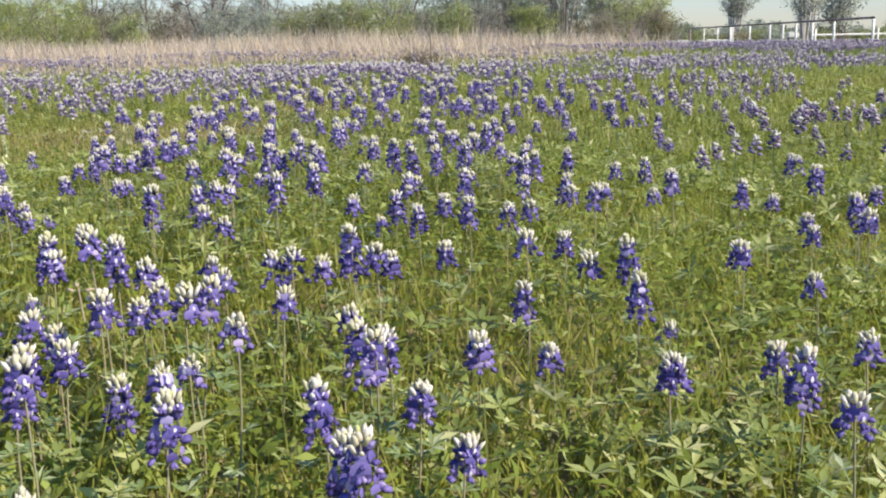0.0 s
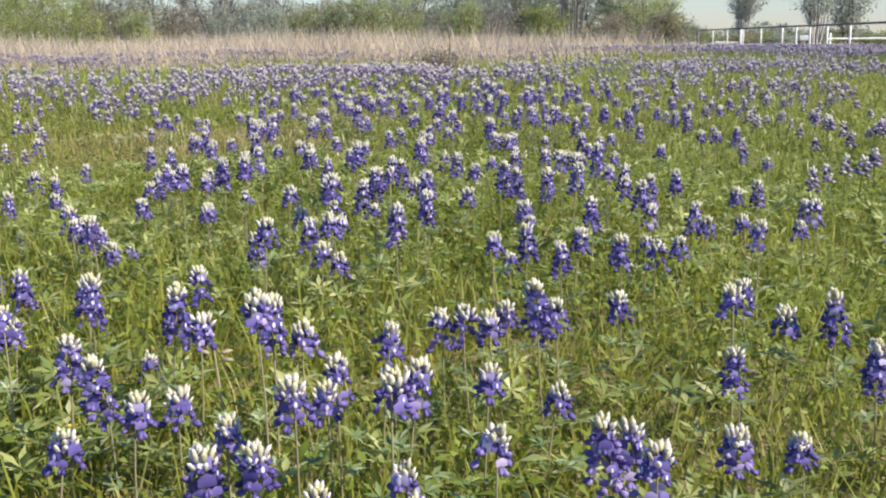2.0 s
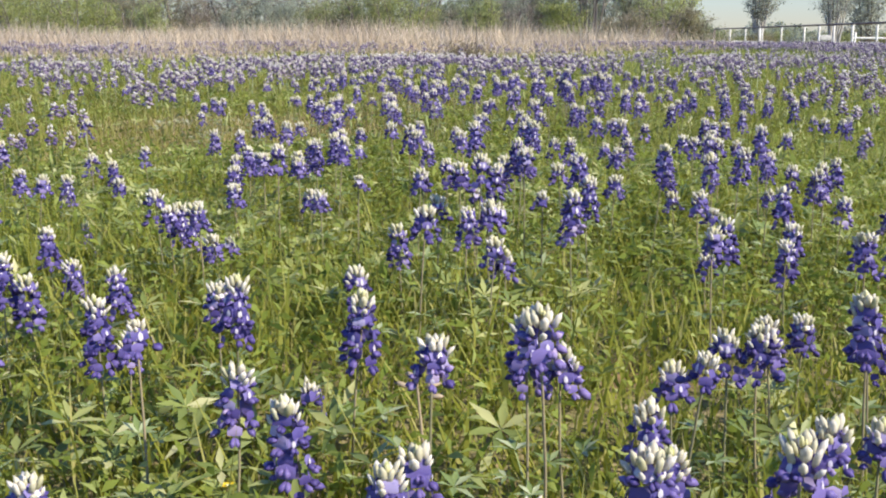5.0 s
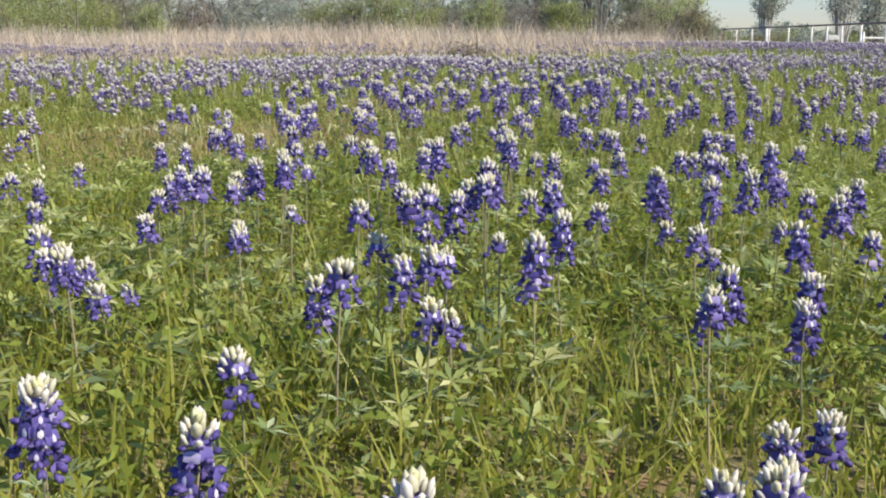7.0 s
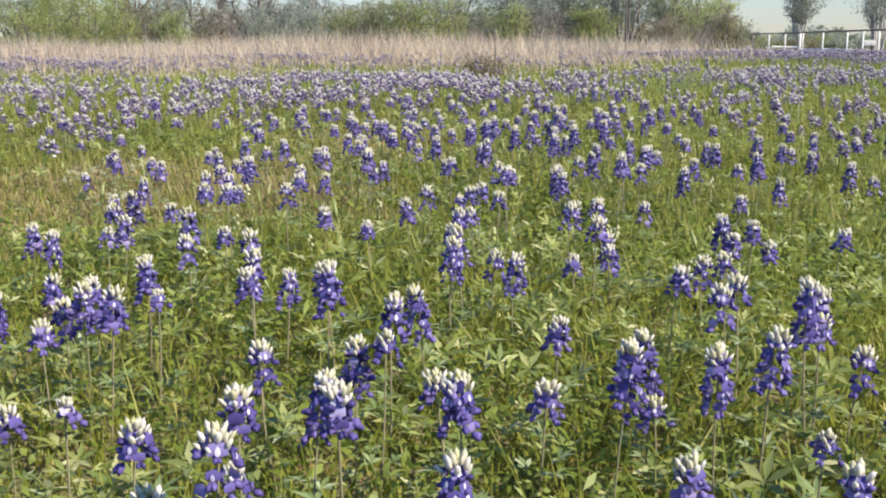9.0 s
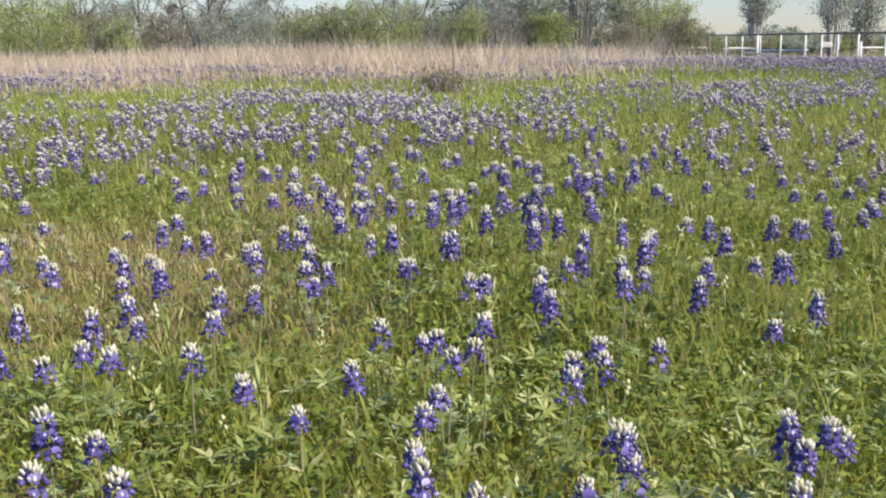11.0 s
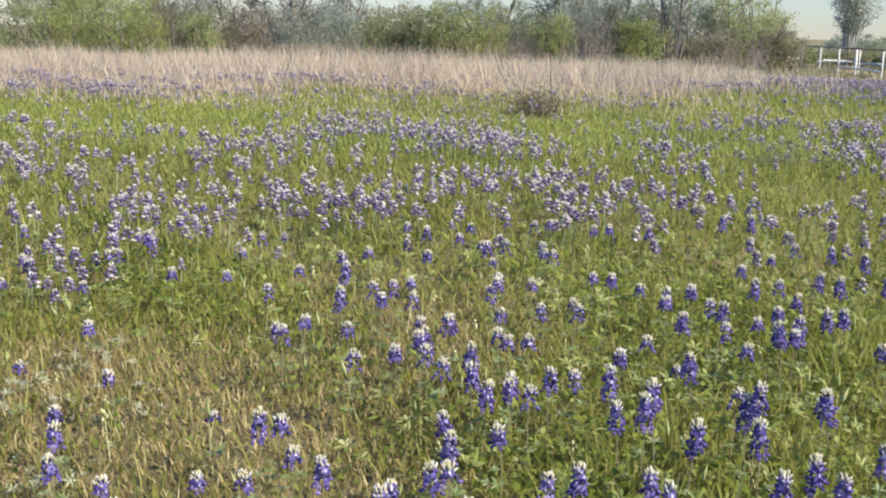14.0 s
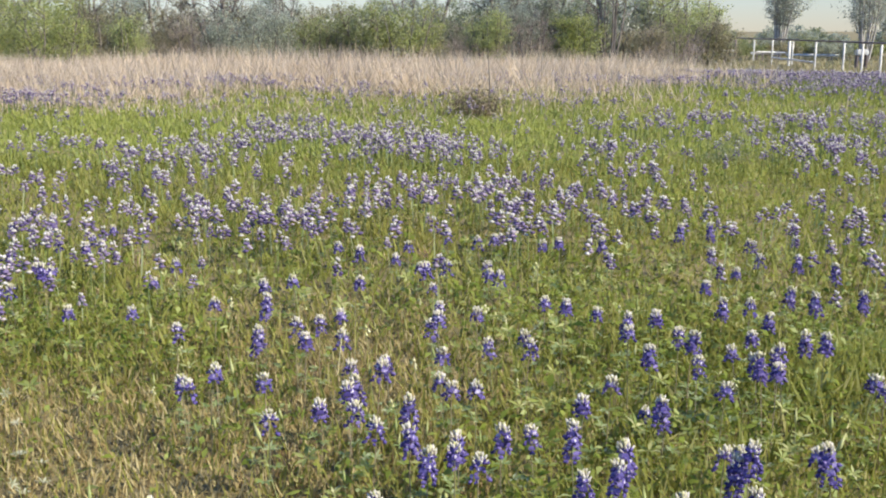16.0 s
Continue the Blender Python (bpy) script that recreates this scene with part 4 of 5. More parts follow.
def joined_bluebonnets(places, r):
    """The plants past the nearest few hundred, full heads all the same, as one stretch of the meadow."""
    blooms, tips = [mesh_arrays(m, 0) for m in BLOOMS], [mesh_arrays(m, 3) for m in TIPS]
    stems, leaves = [mesh_arrays(m, 5) for m in STEMS], [mesh_arrays(m, 6) for m in LEAVES]
    vs, fs, ss, o = [], [], [], 0
    for x, y, z, size in places:
        size = (size or r.uniform(0.05, 0.088)) + 0.005
        best = min(range(len(LENGTHS)), key=lambda j: abs(LENGTHS[j] - size) + r.uniform(0, 0.006))
        g = float(ground_z(x, y)) - 0.01
        top = max(z - g + 0.012, 0.1)
        foot = max(top - LENGTHS[best], 0.02)
        turn = pose(0, 0, 0, r.uniform(-5, 5), r.uniform(-5, 5), r.uniform(0, 360))
        shift = turn @ Vector((LEANS[best] * LENGTHS[best], 0, top))
        base = pose(x - shift.x, y - shift.y, g) @ turn
        wide = pose(0, 0, foot) @ Matrix.Diagonal((1.15, 1.15, 1.03, 1))
        bits = [(blooms[best], wide), (tips[best], wide), (stems[r.randrange(4)], Matrix.Diagonal((1, 1, foot + LENGTHS[best] * 0.8, 1)))]
        for j in range(4):
            q = r.uniform(0.8, 1.35)
            bits.append((leaves[r.randrange(4)], pose(0, 0, foot * r.uniform(0.12, 0.75), r.uniform(-15, 20), 0, j * 95 + r.uniform(-30, 30)) @ Matrix.Diagonal((q, q, q, 1))))
        for (v, f, s), m in bits:
            m = np.array(base @ m)
            vs.append(v @ m[:3, :3].T + m[:3, 3]), fs.append(f + o), ss.append(s)
            o += len(v)
    me = mesh_np("bluebonnet_patch", np.concatenate(vs), np.concatenate(fs), [M_PETAL, M_SPOT, M_BANNER, M_TIP, M_TOP, M_STEM, M_LEAF], np.concatenate(ss))
    return tagged(new("bluebonnet_patch", me), "scattered bluebonnets with white tips farther up the meadow", "wildflowers", kind="stuff")


joined_bluebonnets([p for patch in FAR_PATCHES.values() for p in patch], plant_rng)

# ---- drifts of bluebonnets farther off ----
def gauss(x, y, cx, cy, sx, sy):
    return np.exp(-(((x - cx) / sx) ** 2 + ((y - cy) / sy) ** 2))


def swathe(x, y, points, width):
    """1 along a line of points, fading over the width."""
    best = np.full(len(x), 1e9)
    for (ax, ay), (bx, by) in zip(points, points[1:]):
        t = np.clip(((x - ax) * (bx - ax) + (y - ay) * (by - ay)) / ((bx - ax) ** 2 + (by - ay) ** 2), 0, 1)
        best = np.minimum(best, (x - ax - t * (bx - ax)) ** 2 + (y - ay - t * (by - ay)) ** 2)
    return np.exp(-best / width ** 2)


def drift_density(x, y):
    """How thick the bluebonnets stand over the meadow, 0 to 1."""
    d = 0.2 * swathe(x, y, [(-5.2, 13.2), (-4.3, 13.8)], 0.5) + 0.6 * swathe(x, y, [(-4.3, 14.9), (-4.2, 15.4), (-4.1, 17.0), (-3.7, 20.3), (-2.6, 19.8), (-1.8, 17.3), (-1.2, 16.4)], 0.55)
    d = d + 0.95 * swathe(x, y, [(-2.1, 12.3), (-1.5, 12.9), (-0.9, 13.3), (-0.5, 12.2), (0.0, 12.5)], 0.5) + 0.22 * swathe(x, y, [(0.2, 16.3), (0.55, 16.6), (0.45, 14.2)], 0.4)
    d = d + 0.2 * gauss(x, y, -3.7, 12.0, 0.9, 0.8) + 0.1 * gauss(x, y, -3.3, 10.6, 0.8, 0.7) + 0.22 * swathe(x, y, [(-3.4, 12.4), (-2.4, 12.2)], 0.5)
    d = d + 0.1 * gauss(x, y, -2.4, 15, 1.6, 2.5) + 0.25 * gauss(x, y, -6.6, 14.5, 1.4, 2.2)
    d = d + 0.9 * swathe(x, y, [(1.5, 20.4), (2.3, 21.2), (3.0, 20.0), (3.9, 20.9), (4.8, 21.2), (6.6, 21.0)], 0.5)
    d = d + 0.25 * gauss(x, y, 3.1, 16.9, 1.0, 1.3) + 0.4 * gauss(x, y, 4.4, 18.0, 1.1, 1.3) + 0.3 * gauss(x, y, 5.6, 16.6, 1.2, 1.6)
    d = d + 0.35 * swathe(x, y, [(6.2, 36.5), (6.5, 33.0)], 0.9) + 1.0 * swathe(x, y, [(7.1, 31.6), (7.3, 30.8), (7.8, 28.0), (8.8, 26.2)], 1.0) + 0.9 * gauss(x, y, 8.4, 32.5, 1.7, 3.0) + 0.8 * gauss(x, y, 10.0, 29.5, 2.2, 3.2) + 0.1 * gauss(x, y, 5.0, 31, 1.4, 2.0)
    d = d + 0.07 * swathe(x, y, [(-9.6, 24.4), (-9.4, 27.4)], 1.2) + 0.18 * swathe(x, y, [(-8.6, 28.4), (-8.0, 29.0), (-7.2, 31.0), (-4.8, 31.4), (-3.6, 33.4), (0.2, 30.8)], 1.5) + 0.1 * gauss(x, y, -13, 29, 3, 3)
    d = d + 0.3 * gauss(x, y, -4.2, 8.4, 1.4, 2.6) + 0.34 * gauss(x, y, 2.7, 7.6, 1.3, 2.6) + 0.16 * gauss(x, y, 2.2, 11.5, 1.0, 2.0) + 0.02
    return np.clip(d, 0, 1)


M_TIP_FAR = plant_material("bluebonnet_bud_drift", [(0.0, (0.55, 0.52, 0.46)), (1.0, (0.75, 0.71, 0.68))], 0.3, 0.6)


def head_template(florets, tips, seed):
    """A simpler head: pouches round a spike, white buds on top, with its stalk; z = 0 at the ground, head top at 1."""
    r = random.Random(seed)
    pieces = [(np.array([(-0.007, 0, 0), (0.007, 0, 0), (0.006, 0.01, 0.8), (-0.006, 0.01, 0.8)]), np.array([(0, 1, 2), (0, 2, 3)]), 2)]
    for k in range(florets):
        u = (k + 0.5) / florets
        a = 2.4 * k + r.uniform(-0.3, 0.3)
        rad = 0.055 - 0.024 * u
        pieces.append((OCTA_V * (0.04, 0.04, 0.036) * r.uniform(0.7, 1.2) + (rad * math.cos(a), rad * math.sin(a), 0.7 + 0.22 * u), OCTA_F, 1 if r.random() < 0.07 else 0))
    for k in range(tips):
        a = 6.283 * k / max(tips, 1) + 0.5
        pieces.append((OCTA_V * (0.018, 0.018, 0.04) + (0.02 * math.cos(a), 0.02 * math.sin(a), 0.955 + 0.02 * (k % 2)), OCTA_F, 1))
    return join(pieces)


def drift(name, label, n, y0, y1, florets, tips, height, fat, seed, accept=1.0, clumps=(0.16, 0.45)):
    x, y = wedge(n, y0, y1, 0.62, 2.5)
    clump = patch_noise(x, y, clumps[0], seed) * 0.8 + patch_noise(x, y, clumps[1], seed + 1) * 0.7
    ok = rng.random(n) < np.clip(drift_density(x, y) * clump ** 4 * 3.5 * accept, 0, 1)
    if y0 < 13:
        near = (x > -2.9 - 0.12 * (y - 7)) & (x < 1.3 + 0.15 * (y - 7)) & (y < 10.2)
        ok &= ~near
    x, y = x[ok], y[ok]
    n = len(x)
    h = height[0] + (height[1] - height[0]) * rng.random(n)
    if y0 > 20:
        h = h * (1 - 0.12 * smooth_step(3, 8, x))
    wide = h * fat * (0.8 + 0.5 * rng.random(n))
    pieces = []
    for k in range(4):
        pick = np.arange(n) % 4 == k
        tv, tf, ts = head_template(florets, tips, seed * 10 + k)
        m = int(pick.sum())
        v, f = stamp(tv, tf, np.stack([x, y, ground_z(x, y)], -1)[pick], rng.random(m) * 6.283, rng.random(m) * 0.2, rng.random(m) * 6.283,
                     np.stack([wide, wide, h], -1)[pick])
        pieces.append((v, f, np.tile(ts, m)))
    vs, fs, ss, o = [], [], [], 0
    for v, f, s in pieces:
        vs.append(v), fs.append(f + o), ss.append(s)
        o += len(v)
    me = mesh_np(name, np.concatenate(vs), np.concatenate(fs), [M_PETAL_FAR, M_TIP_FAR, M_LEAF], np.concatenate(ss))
    return tagged(new(name, me), label, "wildflowers", kind="stuff")


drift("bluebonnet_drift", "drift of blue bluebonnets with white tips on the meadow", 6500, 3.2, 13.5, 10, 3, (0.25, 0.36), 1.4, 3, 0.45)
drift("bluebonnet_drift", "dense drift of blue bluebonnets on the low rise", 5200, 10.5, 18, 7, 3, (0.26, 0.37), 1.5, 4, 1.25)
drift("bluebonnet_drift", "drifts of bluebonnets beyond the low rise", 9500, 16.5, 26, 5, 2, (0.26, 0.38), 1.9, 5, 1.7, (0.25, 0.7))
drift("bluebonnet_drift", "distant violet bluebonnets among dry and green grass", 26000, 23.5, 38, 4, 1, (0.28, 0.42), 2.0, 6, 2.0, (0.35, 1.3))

# ---- small yellow flowers and a withered stalk by the path ----
M_YELLOW = plant_material("yellow_petal", [(0.0, (0.75, 0.52, 0.03)), (1.0, (0.85, 0.66, 0.06))], 0.35, 0.55)
M_WITHERED = plant_material("withered_stalk", [(0.0, (0.3, 0.22, 0.14)), (1.0, (0.5, 0.4, 0.28))], 0.2, 0.8)


def yellow_flower(x, y, height, turn):
    """A low yellow flower: five petals round a domed middle on a thin stalk."""
    g = float(ground_z(x, y)) - 0.005
    ob = tagged(new("yellow_wildflower"), "small yellow wildflower low in the green grass", "wildflower", "yellow flowers in the meadow")
    ob.matrix_basis = pose(x, y, g, 0, 0, turn)
    part("stem", STEMS[1], ob, Matrix.Diagonal((0.6, 0.6, height, 1)))
    for k in range(5):
        petal = LEAFLET_V * (0.013, 0.014, 0.02)
        part("petal", mesh_np("petal", petal, LEAFLET_F, [M_YELLOW]), ob, pose(0, 0, height, 25, 0, 72 * k))
    part("centre", mesh_np("centre", OCTA_V * (0.004, 0.004, 0.003), OCTA_F, [M_TOP], smooth=True), ob, pose(0, 0, height + 0.003))


for fx, fy, fh, ft in ((-1.03, 2.17, 0.1, 10), (-1.16, 2.1, 0.1, 40), (-1.35, 2.69, 0.09, 75)):
    yellow_flower(fx, fy, fh, ft)

# withered, drooping seed stalk
wg = float(ground_z(-0.74, 2.25)) - 0.01
withered = tagged(new("withered_stalk"), "withered brown stalk with drooping pods", "dead plant")
withered.matrix_basis = pose(-0.74, 2.25, wg)
part("stalk", mesh_np("stalk", *limb([(0.02, 0, 0), (0.0, 0, 0.12), (-0.012, 0, 0.25)], 0.0035, 0.002)[:2], [M_WITHERED], smooth=True), withered)
for k, (px, pz, tilt) in enumerate(((-0.035, 0.25, 160), (-0.02, 0.262, 120), (0.012, 0.25, 20), (0.022, 0.235, -15))):
    part("pod", mesh_np("pod", tilted(BUD[0], 0.2, radians(tilt), 0.03, (px * 0.4 - 0.006, 0, pz - 0.01)), BUD[1], [M_WITHERED]), withered)

# ---- young lupines, still in cream bud ----
yx, yy = wedge(130, 4.6, 11)
q = len(yx)
bv, bf, bs = join([(np.array([(-0.008, 0, 0), (0.008, 0, 0), (0.006, 0, 0.8), (-0.006, 0, 0.8)]), np.array([(0, 1, 2), (0, 2, 3)]), 0)]
                  + [(OCTA_V * (0.035, 0.035, 0.06) + (0.04 * math.cos(2.1 * k), 0.04 * math.sin(2.1 * k), 0.82 + 0.05 * k), OCTA_F, 0) for k in range(4)])
yh = 0.14 + 0.12 * rng.random(q)
yv, yf = stamp(bv, bf, np.stack([yx, yy, ground_z(yx, yy)], -1), rng.random(q) * 6.283, rng.random(q) * 0.3, rng.random(q) * 6.283, np.stack([yh, yh, yh], -1))
tagged(new("lupine_buds", mesh_np("lupine_buds", yv, yf, [M_TOP])), "small cream buds of young lupines in the grass", "wildflowers", kind="stuff")

# ---- pale green seed heads ----
seeds_x, seeds_y = wedge(420, 4.8, 11)
ok = rng.random(420) < 0.25 + 0.6 * gauss(seeds_x, seeds_y, -0.8, 7.6, 1.2, 1.4)
seeds_x, seeds_y = seeds_x[ok], seeds_y[ok]
SEED_V, SEED_F, SEED_S = join([(np.array([(-0.006, 0, 0), (0.006, 0, 0), (0.005, 0.06, 0.72), (-0.005, 0.06, 0.72)]), np.array([(0, 1, 2), (0, 2, 3)]), 0),
                               (OCTA_V * (0.026, 0.026, 0.17) + (0, 0.07, 0.84), OCTA_F, 0)])
m = len(seeds_x)
sh = 0.2 + 0.14 * rng.random(m)
sv, sf = stamp(SEED_V, SEED_F, np.stack([seeds_x, seeds_y, ground_z(seeds_x, seeds_y)], -1), rng.random(m) * 6.28, rng.random(m) * 0.5, rng.random(m) * 6.28,
               np.stack([sh, sh, sh], -1))
tagged(new("grass_seed_heads", mesh_np("grass_seed_heads", sv, sf, [M_SEED])), "pale green grass seed heads on thin stalks", "grass", kind="stuff")


# ---- shrubs and trees ----
def grown(start, heading, length, steps, wander, rise, r):
    """A wandering branch: its points."""
    pts, p, d = [Vector(start)], Vector(start), Vector(heading).normalized()
    for _ in range(steps):
        d = (d + Vector((r.uniform(-wander, wander), r.uniform(-wander, wander), r.uniform(-wander, wander) + rise))).normalized()
        p = p + d * (length / steps)
        pts.append(p.copy())
    return pts


def twig_mass(r, stems, height, spread, thick, forks, wander=0.3, rise=0.06, base=0.15, low=0.25, reach=1.0):
    """Stems of a shrub or tree, each with its limbs; returns their arrays and the outer twig points."""
    whole, ends = [], []
    for k in range(stems):
        pieces = []
        a = 6.283 * (k + r.random()) / stems
        lean = spread * r.uniform(0.35, 1.0) / height
        main = grown((base * math.cos(a), base * math.sin(a), -0.1), (lean * math.cos(a), lean * math.sin(a), 1), height * r.uniform(0.75, 1.0), 7, wander * 0.35, rise, r)
        pieces.append(limb(main, thick * r.uniform(0.7, 1.0), thick * 0.18))
        ends += main[3:]
        for _ in range(forks):
            i = r.randrange(max(1, int(7 * low)), 7)
            b = r.random() * 6.283
            side = grown(main[i], (reach * math.cos(b), reach * math.sin(b), 0.5), height * reach * r.uniform(0.2, 0.45), 5, wander, rise, r)
            pieces.append(limb(side, thick * 0.33, thick * 0.08, 4))
            ends += side[1:]
            for _ in range(2):
                j = r.randrange(1, 5)
                c = r.random() * 6.283
                fine = grown(side[j], (math.cos(c), math.sin(c), 0.6), height * r.uniform(0.08, 0.2), 3, wander, rise, r)
                pieces.append(limb(fine, thick * 0.14, thick * 0.05, 3))
                ends += fine[1:]
        whole.append(join(pieces)[:2])
    return whole, ends


def leaf_cloud(seed, spots, per, scatter, leaf, mat, name="crown"):
    """A crown of many small leaves round the given spots."""
    g = np.random.default_rng(seed)
    c = np.repeat(np.array([tuple(s) for s in spots]), per, 0)
    n = len(c)
    c = c + g.normal(0, scatter, (n, 3)) * (1, 1, 0.75)
    sz = leaf * (0.6 + 0.8 * g.random(n))
    keep_rng = stamp(np.array([(0, -0.5, 0), (-0.45, 0, 0.12), (0.45, 0, 0.12), (0, 0.5, 0)]), np.array([(0, 2, 1), (1, 2, 3)]), c, g.random(n) * 6.283, g.random(n) * 2.6, g.random(n) * 6.283,
                     np.stack([sz * 0.75, sz, sz], -1))
    return mesh_np(name, keep_rng[0], keep_rng[1], [mat])


def foliage(name, dark, mid, light, through_light=0.6):
    return plant_material(name, [(0.0, dark), (0.5, mid), (1.0, light)], through_light, 0.6)


# Haze over the hedge is put into these leaf colours, lifted and greyed.
F_LIGHT = foliage("light_green_foliage", (0.3, 0.335, 0.11), (0.375, 0.41, 0.145), (0.46, 0.485, 0.2))
F_GREEN = foliage("mid_green_foliage", (0.233, 0.26, 0.117), (0.302, 0.329, 0.148), (0.382, 0.408, 0.196))
F_OLIVE = foliage("olive_brown_foliage", (0.24, 0.22, 0.14), (0.3, 0.276, 0.17), (0.37, 0.34, 0.22))
F_DARK = foliage("dark_green_foliage", (0.2, 0.226, 0.135), (0.251, 0.282, 0.173), (0.314, 0.352, 0.216))
F_GREY = foliage("hazed_grey_green_foliage", (0.314, 0.333, 0.259), (0.376, 0.408, 0.315), (0.464, 0.502, 0.382))
F_BROWN = foliage("brown_twiggy_brush", (0.326, 0.27, 0.222), (0.389, 0.326, 0.265), (0.451, 0.383, 0.32), 0.6)
F_POPLAR = foliage("poplar_foliage", (0.36, 0.38, 0.31), (0.42, 0.45, 0.37), (0.5, 0.53, 0.44))
F_BUD = foliage("budding_yellow_green", (0.33, 0.37, 0.14), (0.4, 0.44, 0.18), (0.49, 0.52, 0.25))


def shrub(name, label, x, y, width, top, mat, seed, stems=7, leaf=0.08, dense=1.0, category="bush"):
    """A bushy shrub: many stems, and a ragged crown of leafy clumps, some of them standing out, down to the grass."""
    r = random.Random(seed)
    g = float(ground_z(x, y)) - 0.03
    h = top - g
    ob = tagged(new(name), label, category)
    ob.matrix_basis = pose(x, y, g, 0, 0, r.uniform(0, 360))
    grown_stems, ends = twig_mass(r, stems, h * 0.98, width * 0.5, 0.02 * h, 5, 0.35, 0.05, base=width * 0.25, low=0.15)
    for v, f in grown_stems:
        part("stem", mesh_np("stem", v, f, [M_BARK], smooth=True), ob)["kind"] = "stuff"
    bare = mat == F_BROWN
    spots, spreads = [e for e in ends if r.random() < 0.7 and e.z < h], []
    clumps = int((10 + 7 * width * h / 4) * (0.5 if bare else 1.0))
    for _ in range(clumps):
        a, q = r.random() * 6.283, math.sqrt(r.random())
        hh = h * (0.1 + 0.82 * r.random() ** 0.8 * math.sqrt(max(1 - 0.75 * q * q, 0.05)))
        c = Vector((q * width * 0.48 * math.cos(a), q * width * 0.48 * math.sin(a), hh))
        size = r.uniform(0.09, 0.2) * h ** 0.5
        spots += [c + Vector((r.gauss(0, size), r.gauss(0, size), r.gauss(0, size * 0.7))) for _ in range(14)]
    part("crown", leaf_cloud(seed, spots, max(3, int((5 if bare else 11) * dense)), 0.13, leaf * (0.7 if bare else 1.0), mat), ob)
    return ob


def tree(name, label, x, y, height, spread, stems, thick, mat, seed, per=5, leaf=0.09, bark=M_BARK, forks=7, scatter=0.2, wander=0.3, rise=0.06, low=0.35, base=0.12, reach=1.0):
    r = random.Random(seed)
    g = float(ground_z(x, y)) - 0.05
    ob = tagged(new(name), label, "tree")
    ob.matrix_basis = pose(x, y, g, 0, 0, r.uniform(0, 360))
    grown_stems, ends = twig_mass(r, stems, height, spread, thick, forks, wander, rise, base=base, low=low, reach=reach)
    for v, f in grown_stems:
        part("trunk", mesh_np("trunk", v, f, [bark], smooth=True), ob)
    if per:
        part("crown", leaf_cloud(seed, ends, per, scatter, leaf, mat), ob)
    return ob


# hedge line behind the dry field
shrub("bush", "bright light-green bush at the edge of the dry field", -18.0, 45, 2.5, 3.19, F_LIGHT, 1)
shrub("bush", "light green leafy bush in the hedge line", -20.8, 46, 3.2, 3.29, F_LIGHT, 2)
shrub("bush", "pale green bush at the end of the hedge", -24.3, 47, 3.8, 3.27, F_GREEN, 3)
shrub("bush", "olive-brown budding bush in the hedge line", -18.6, 52, 2.5, 3.31, F_OLIVE, 4)
shrub("bush", "small bright yellow-green shrub before the brush", -16.4, 49, 0.9, 2.58, F_BUD, 5)
shrub("bush", "olive thicket in the hedge line", -16.4, 53, 2.9, 3.22, F_OLIVE, 6)
shrub("bush", "grey-brown leafless thicket under the bare tree", -14.3, 52, 2.5, 3.09, F_BROWN, 7)
shrub("bush", "grey-green twiggy thicket in the hedge", -12.3, 51, 2.5, 2.82, F_GREY, 8)
shrub("bush", "grey twiggy thicket in the hedge", -10.9, 53, 2.3, 2.89, F_GREY, 9)
shrub("bush", "green leafy bush in the hedge line", -8.2, 48, 1.7, 2.86, F_GREEN, 10)
shrub("bush", "dark shaded bush between green ones", -7.2, 49, 1.3, 2.40, F_DARK, 11)
shrub("bush", "wide green bush in the hedge line", -5.9, 48, 2.2, 3.25, F_GREEN, 12)
shrub("bush", "wide green bush with yellow-green new leaves", -4.5, 48, 2.2, 3.20, F_LIGHT, 13)
shrub("bush", "green bush under the bare-limbed tree", -3.6, 50, 1.3, 2.39, F_GREEN, 14)
shrub("bush", "grey-brown leafless bush in the hedge", -2.5, 51, 1.7, 2.29, F_BROWN, 15)
shrub("bush", "bright yellow-green young shrub", -0.9, 50, 1.1, 3.14, F_BUD, 16)
shrub("bush", "dark green bush in the hedge line", -1.7, 53, 2.0, 2.75, F_DARK, 17)
shrub("bush", "grey-brown leafless bush before the thicket", 0.9, 50, 1.7, 2.99, F_BROWN, 18)
shrub("bush", "grey thicket of bare and budding stems", 0.2, 54, 2.1, 3.38, F_GREY, 19)
shrub("bush", "dark green bush beside the many-stemmed tree", 2.5, 52, 1.7, 3.12, F_DARK, 20)
shrub("bush", "low green bush beside the many-stemmed tree", 2.9, 50, 1.2, 2.60, F_LIGHT, 21)
shrub("bush", "broad brown budding bush near the fence end", 7.0, 51, 3.0, 2.55, F_BROWN, 22)
shrub("bush", "broad olive-brown bush near the fence end", 6.1, 52, 2.3, 2.36, F_OLIVE, 23)
shrub("bush", "light green bush at the end of the hedge", 8.7, 54, 2.3, 2.98, F_BUD, 24)
shrub("bush", "olive bush at the end of the hedge", 9.3, 53, 1.7, 2.31, F_OLIVE, 25)
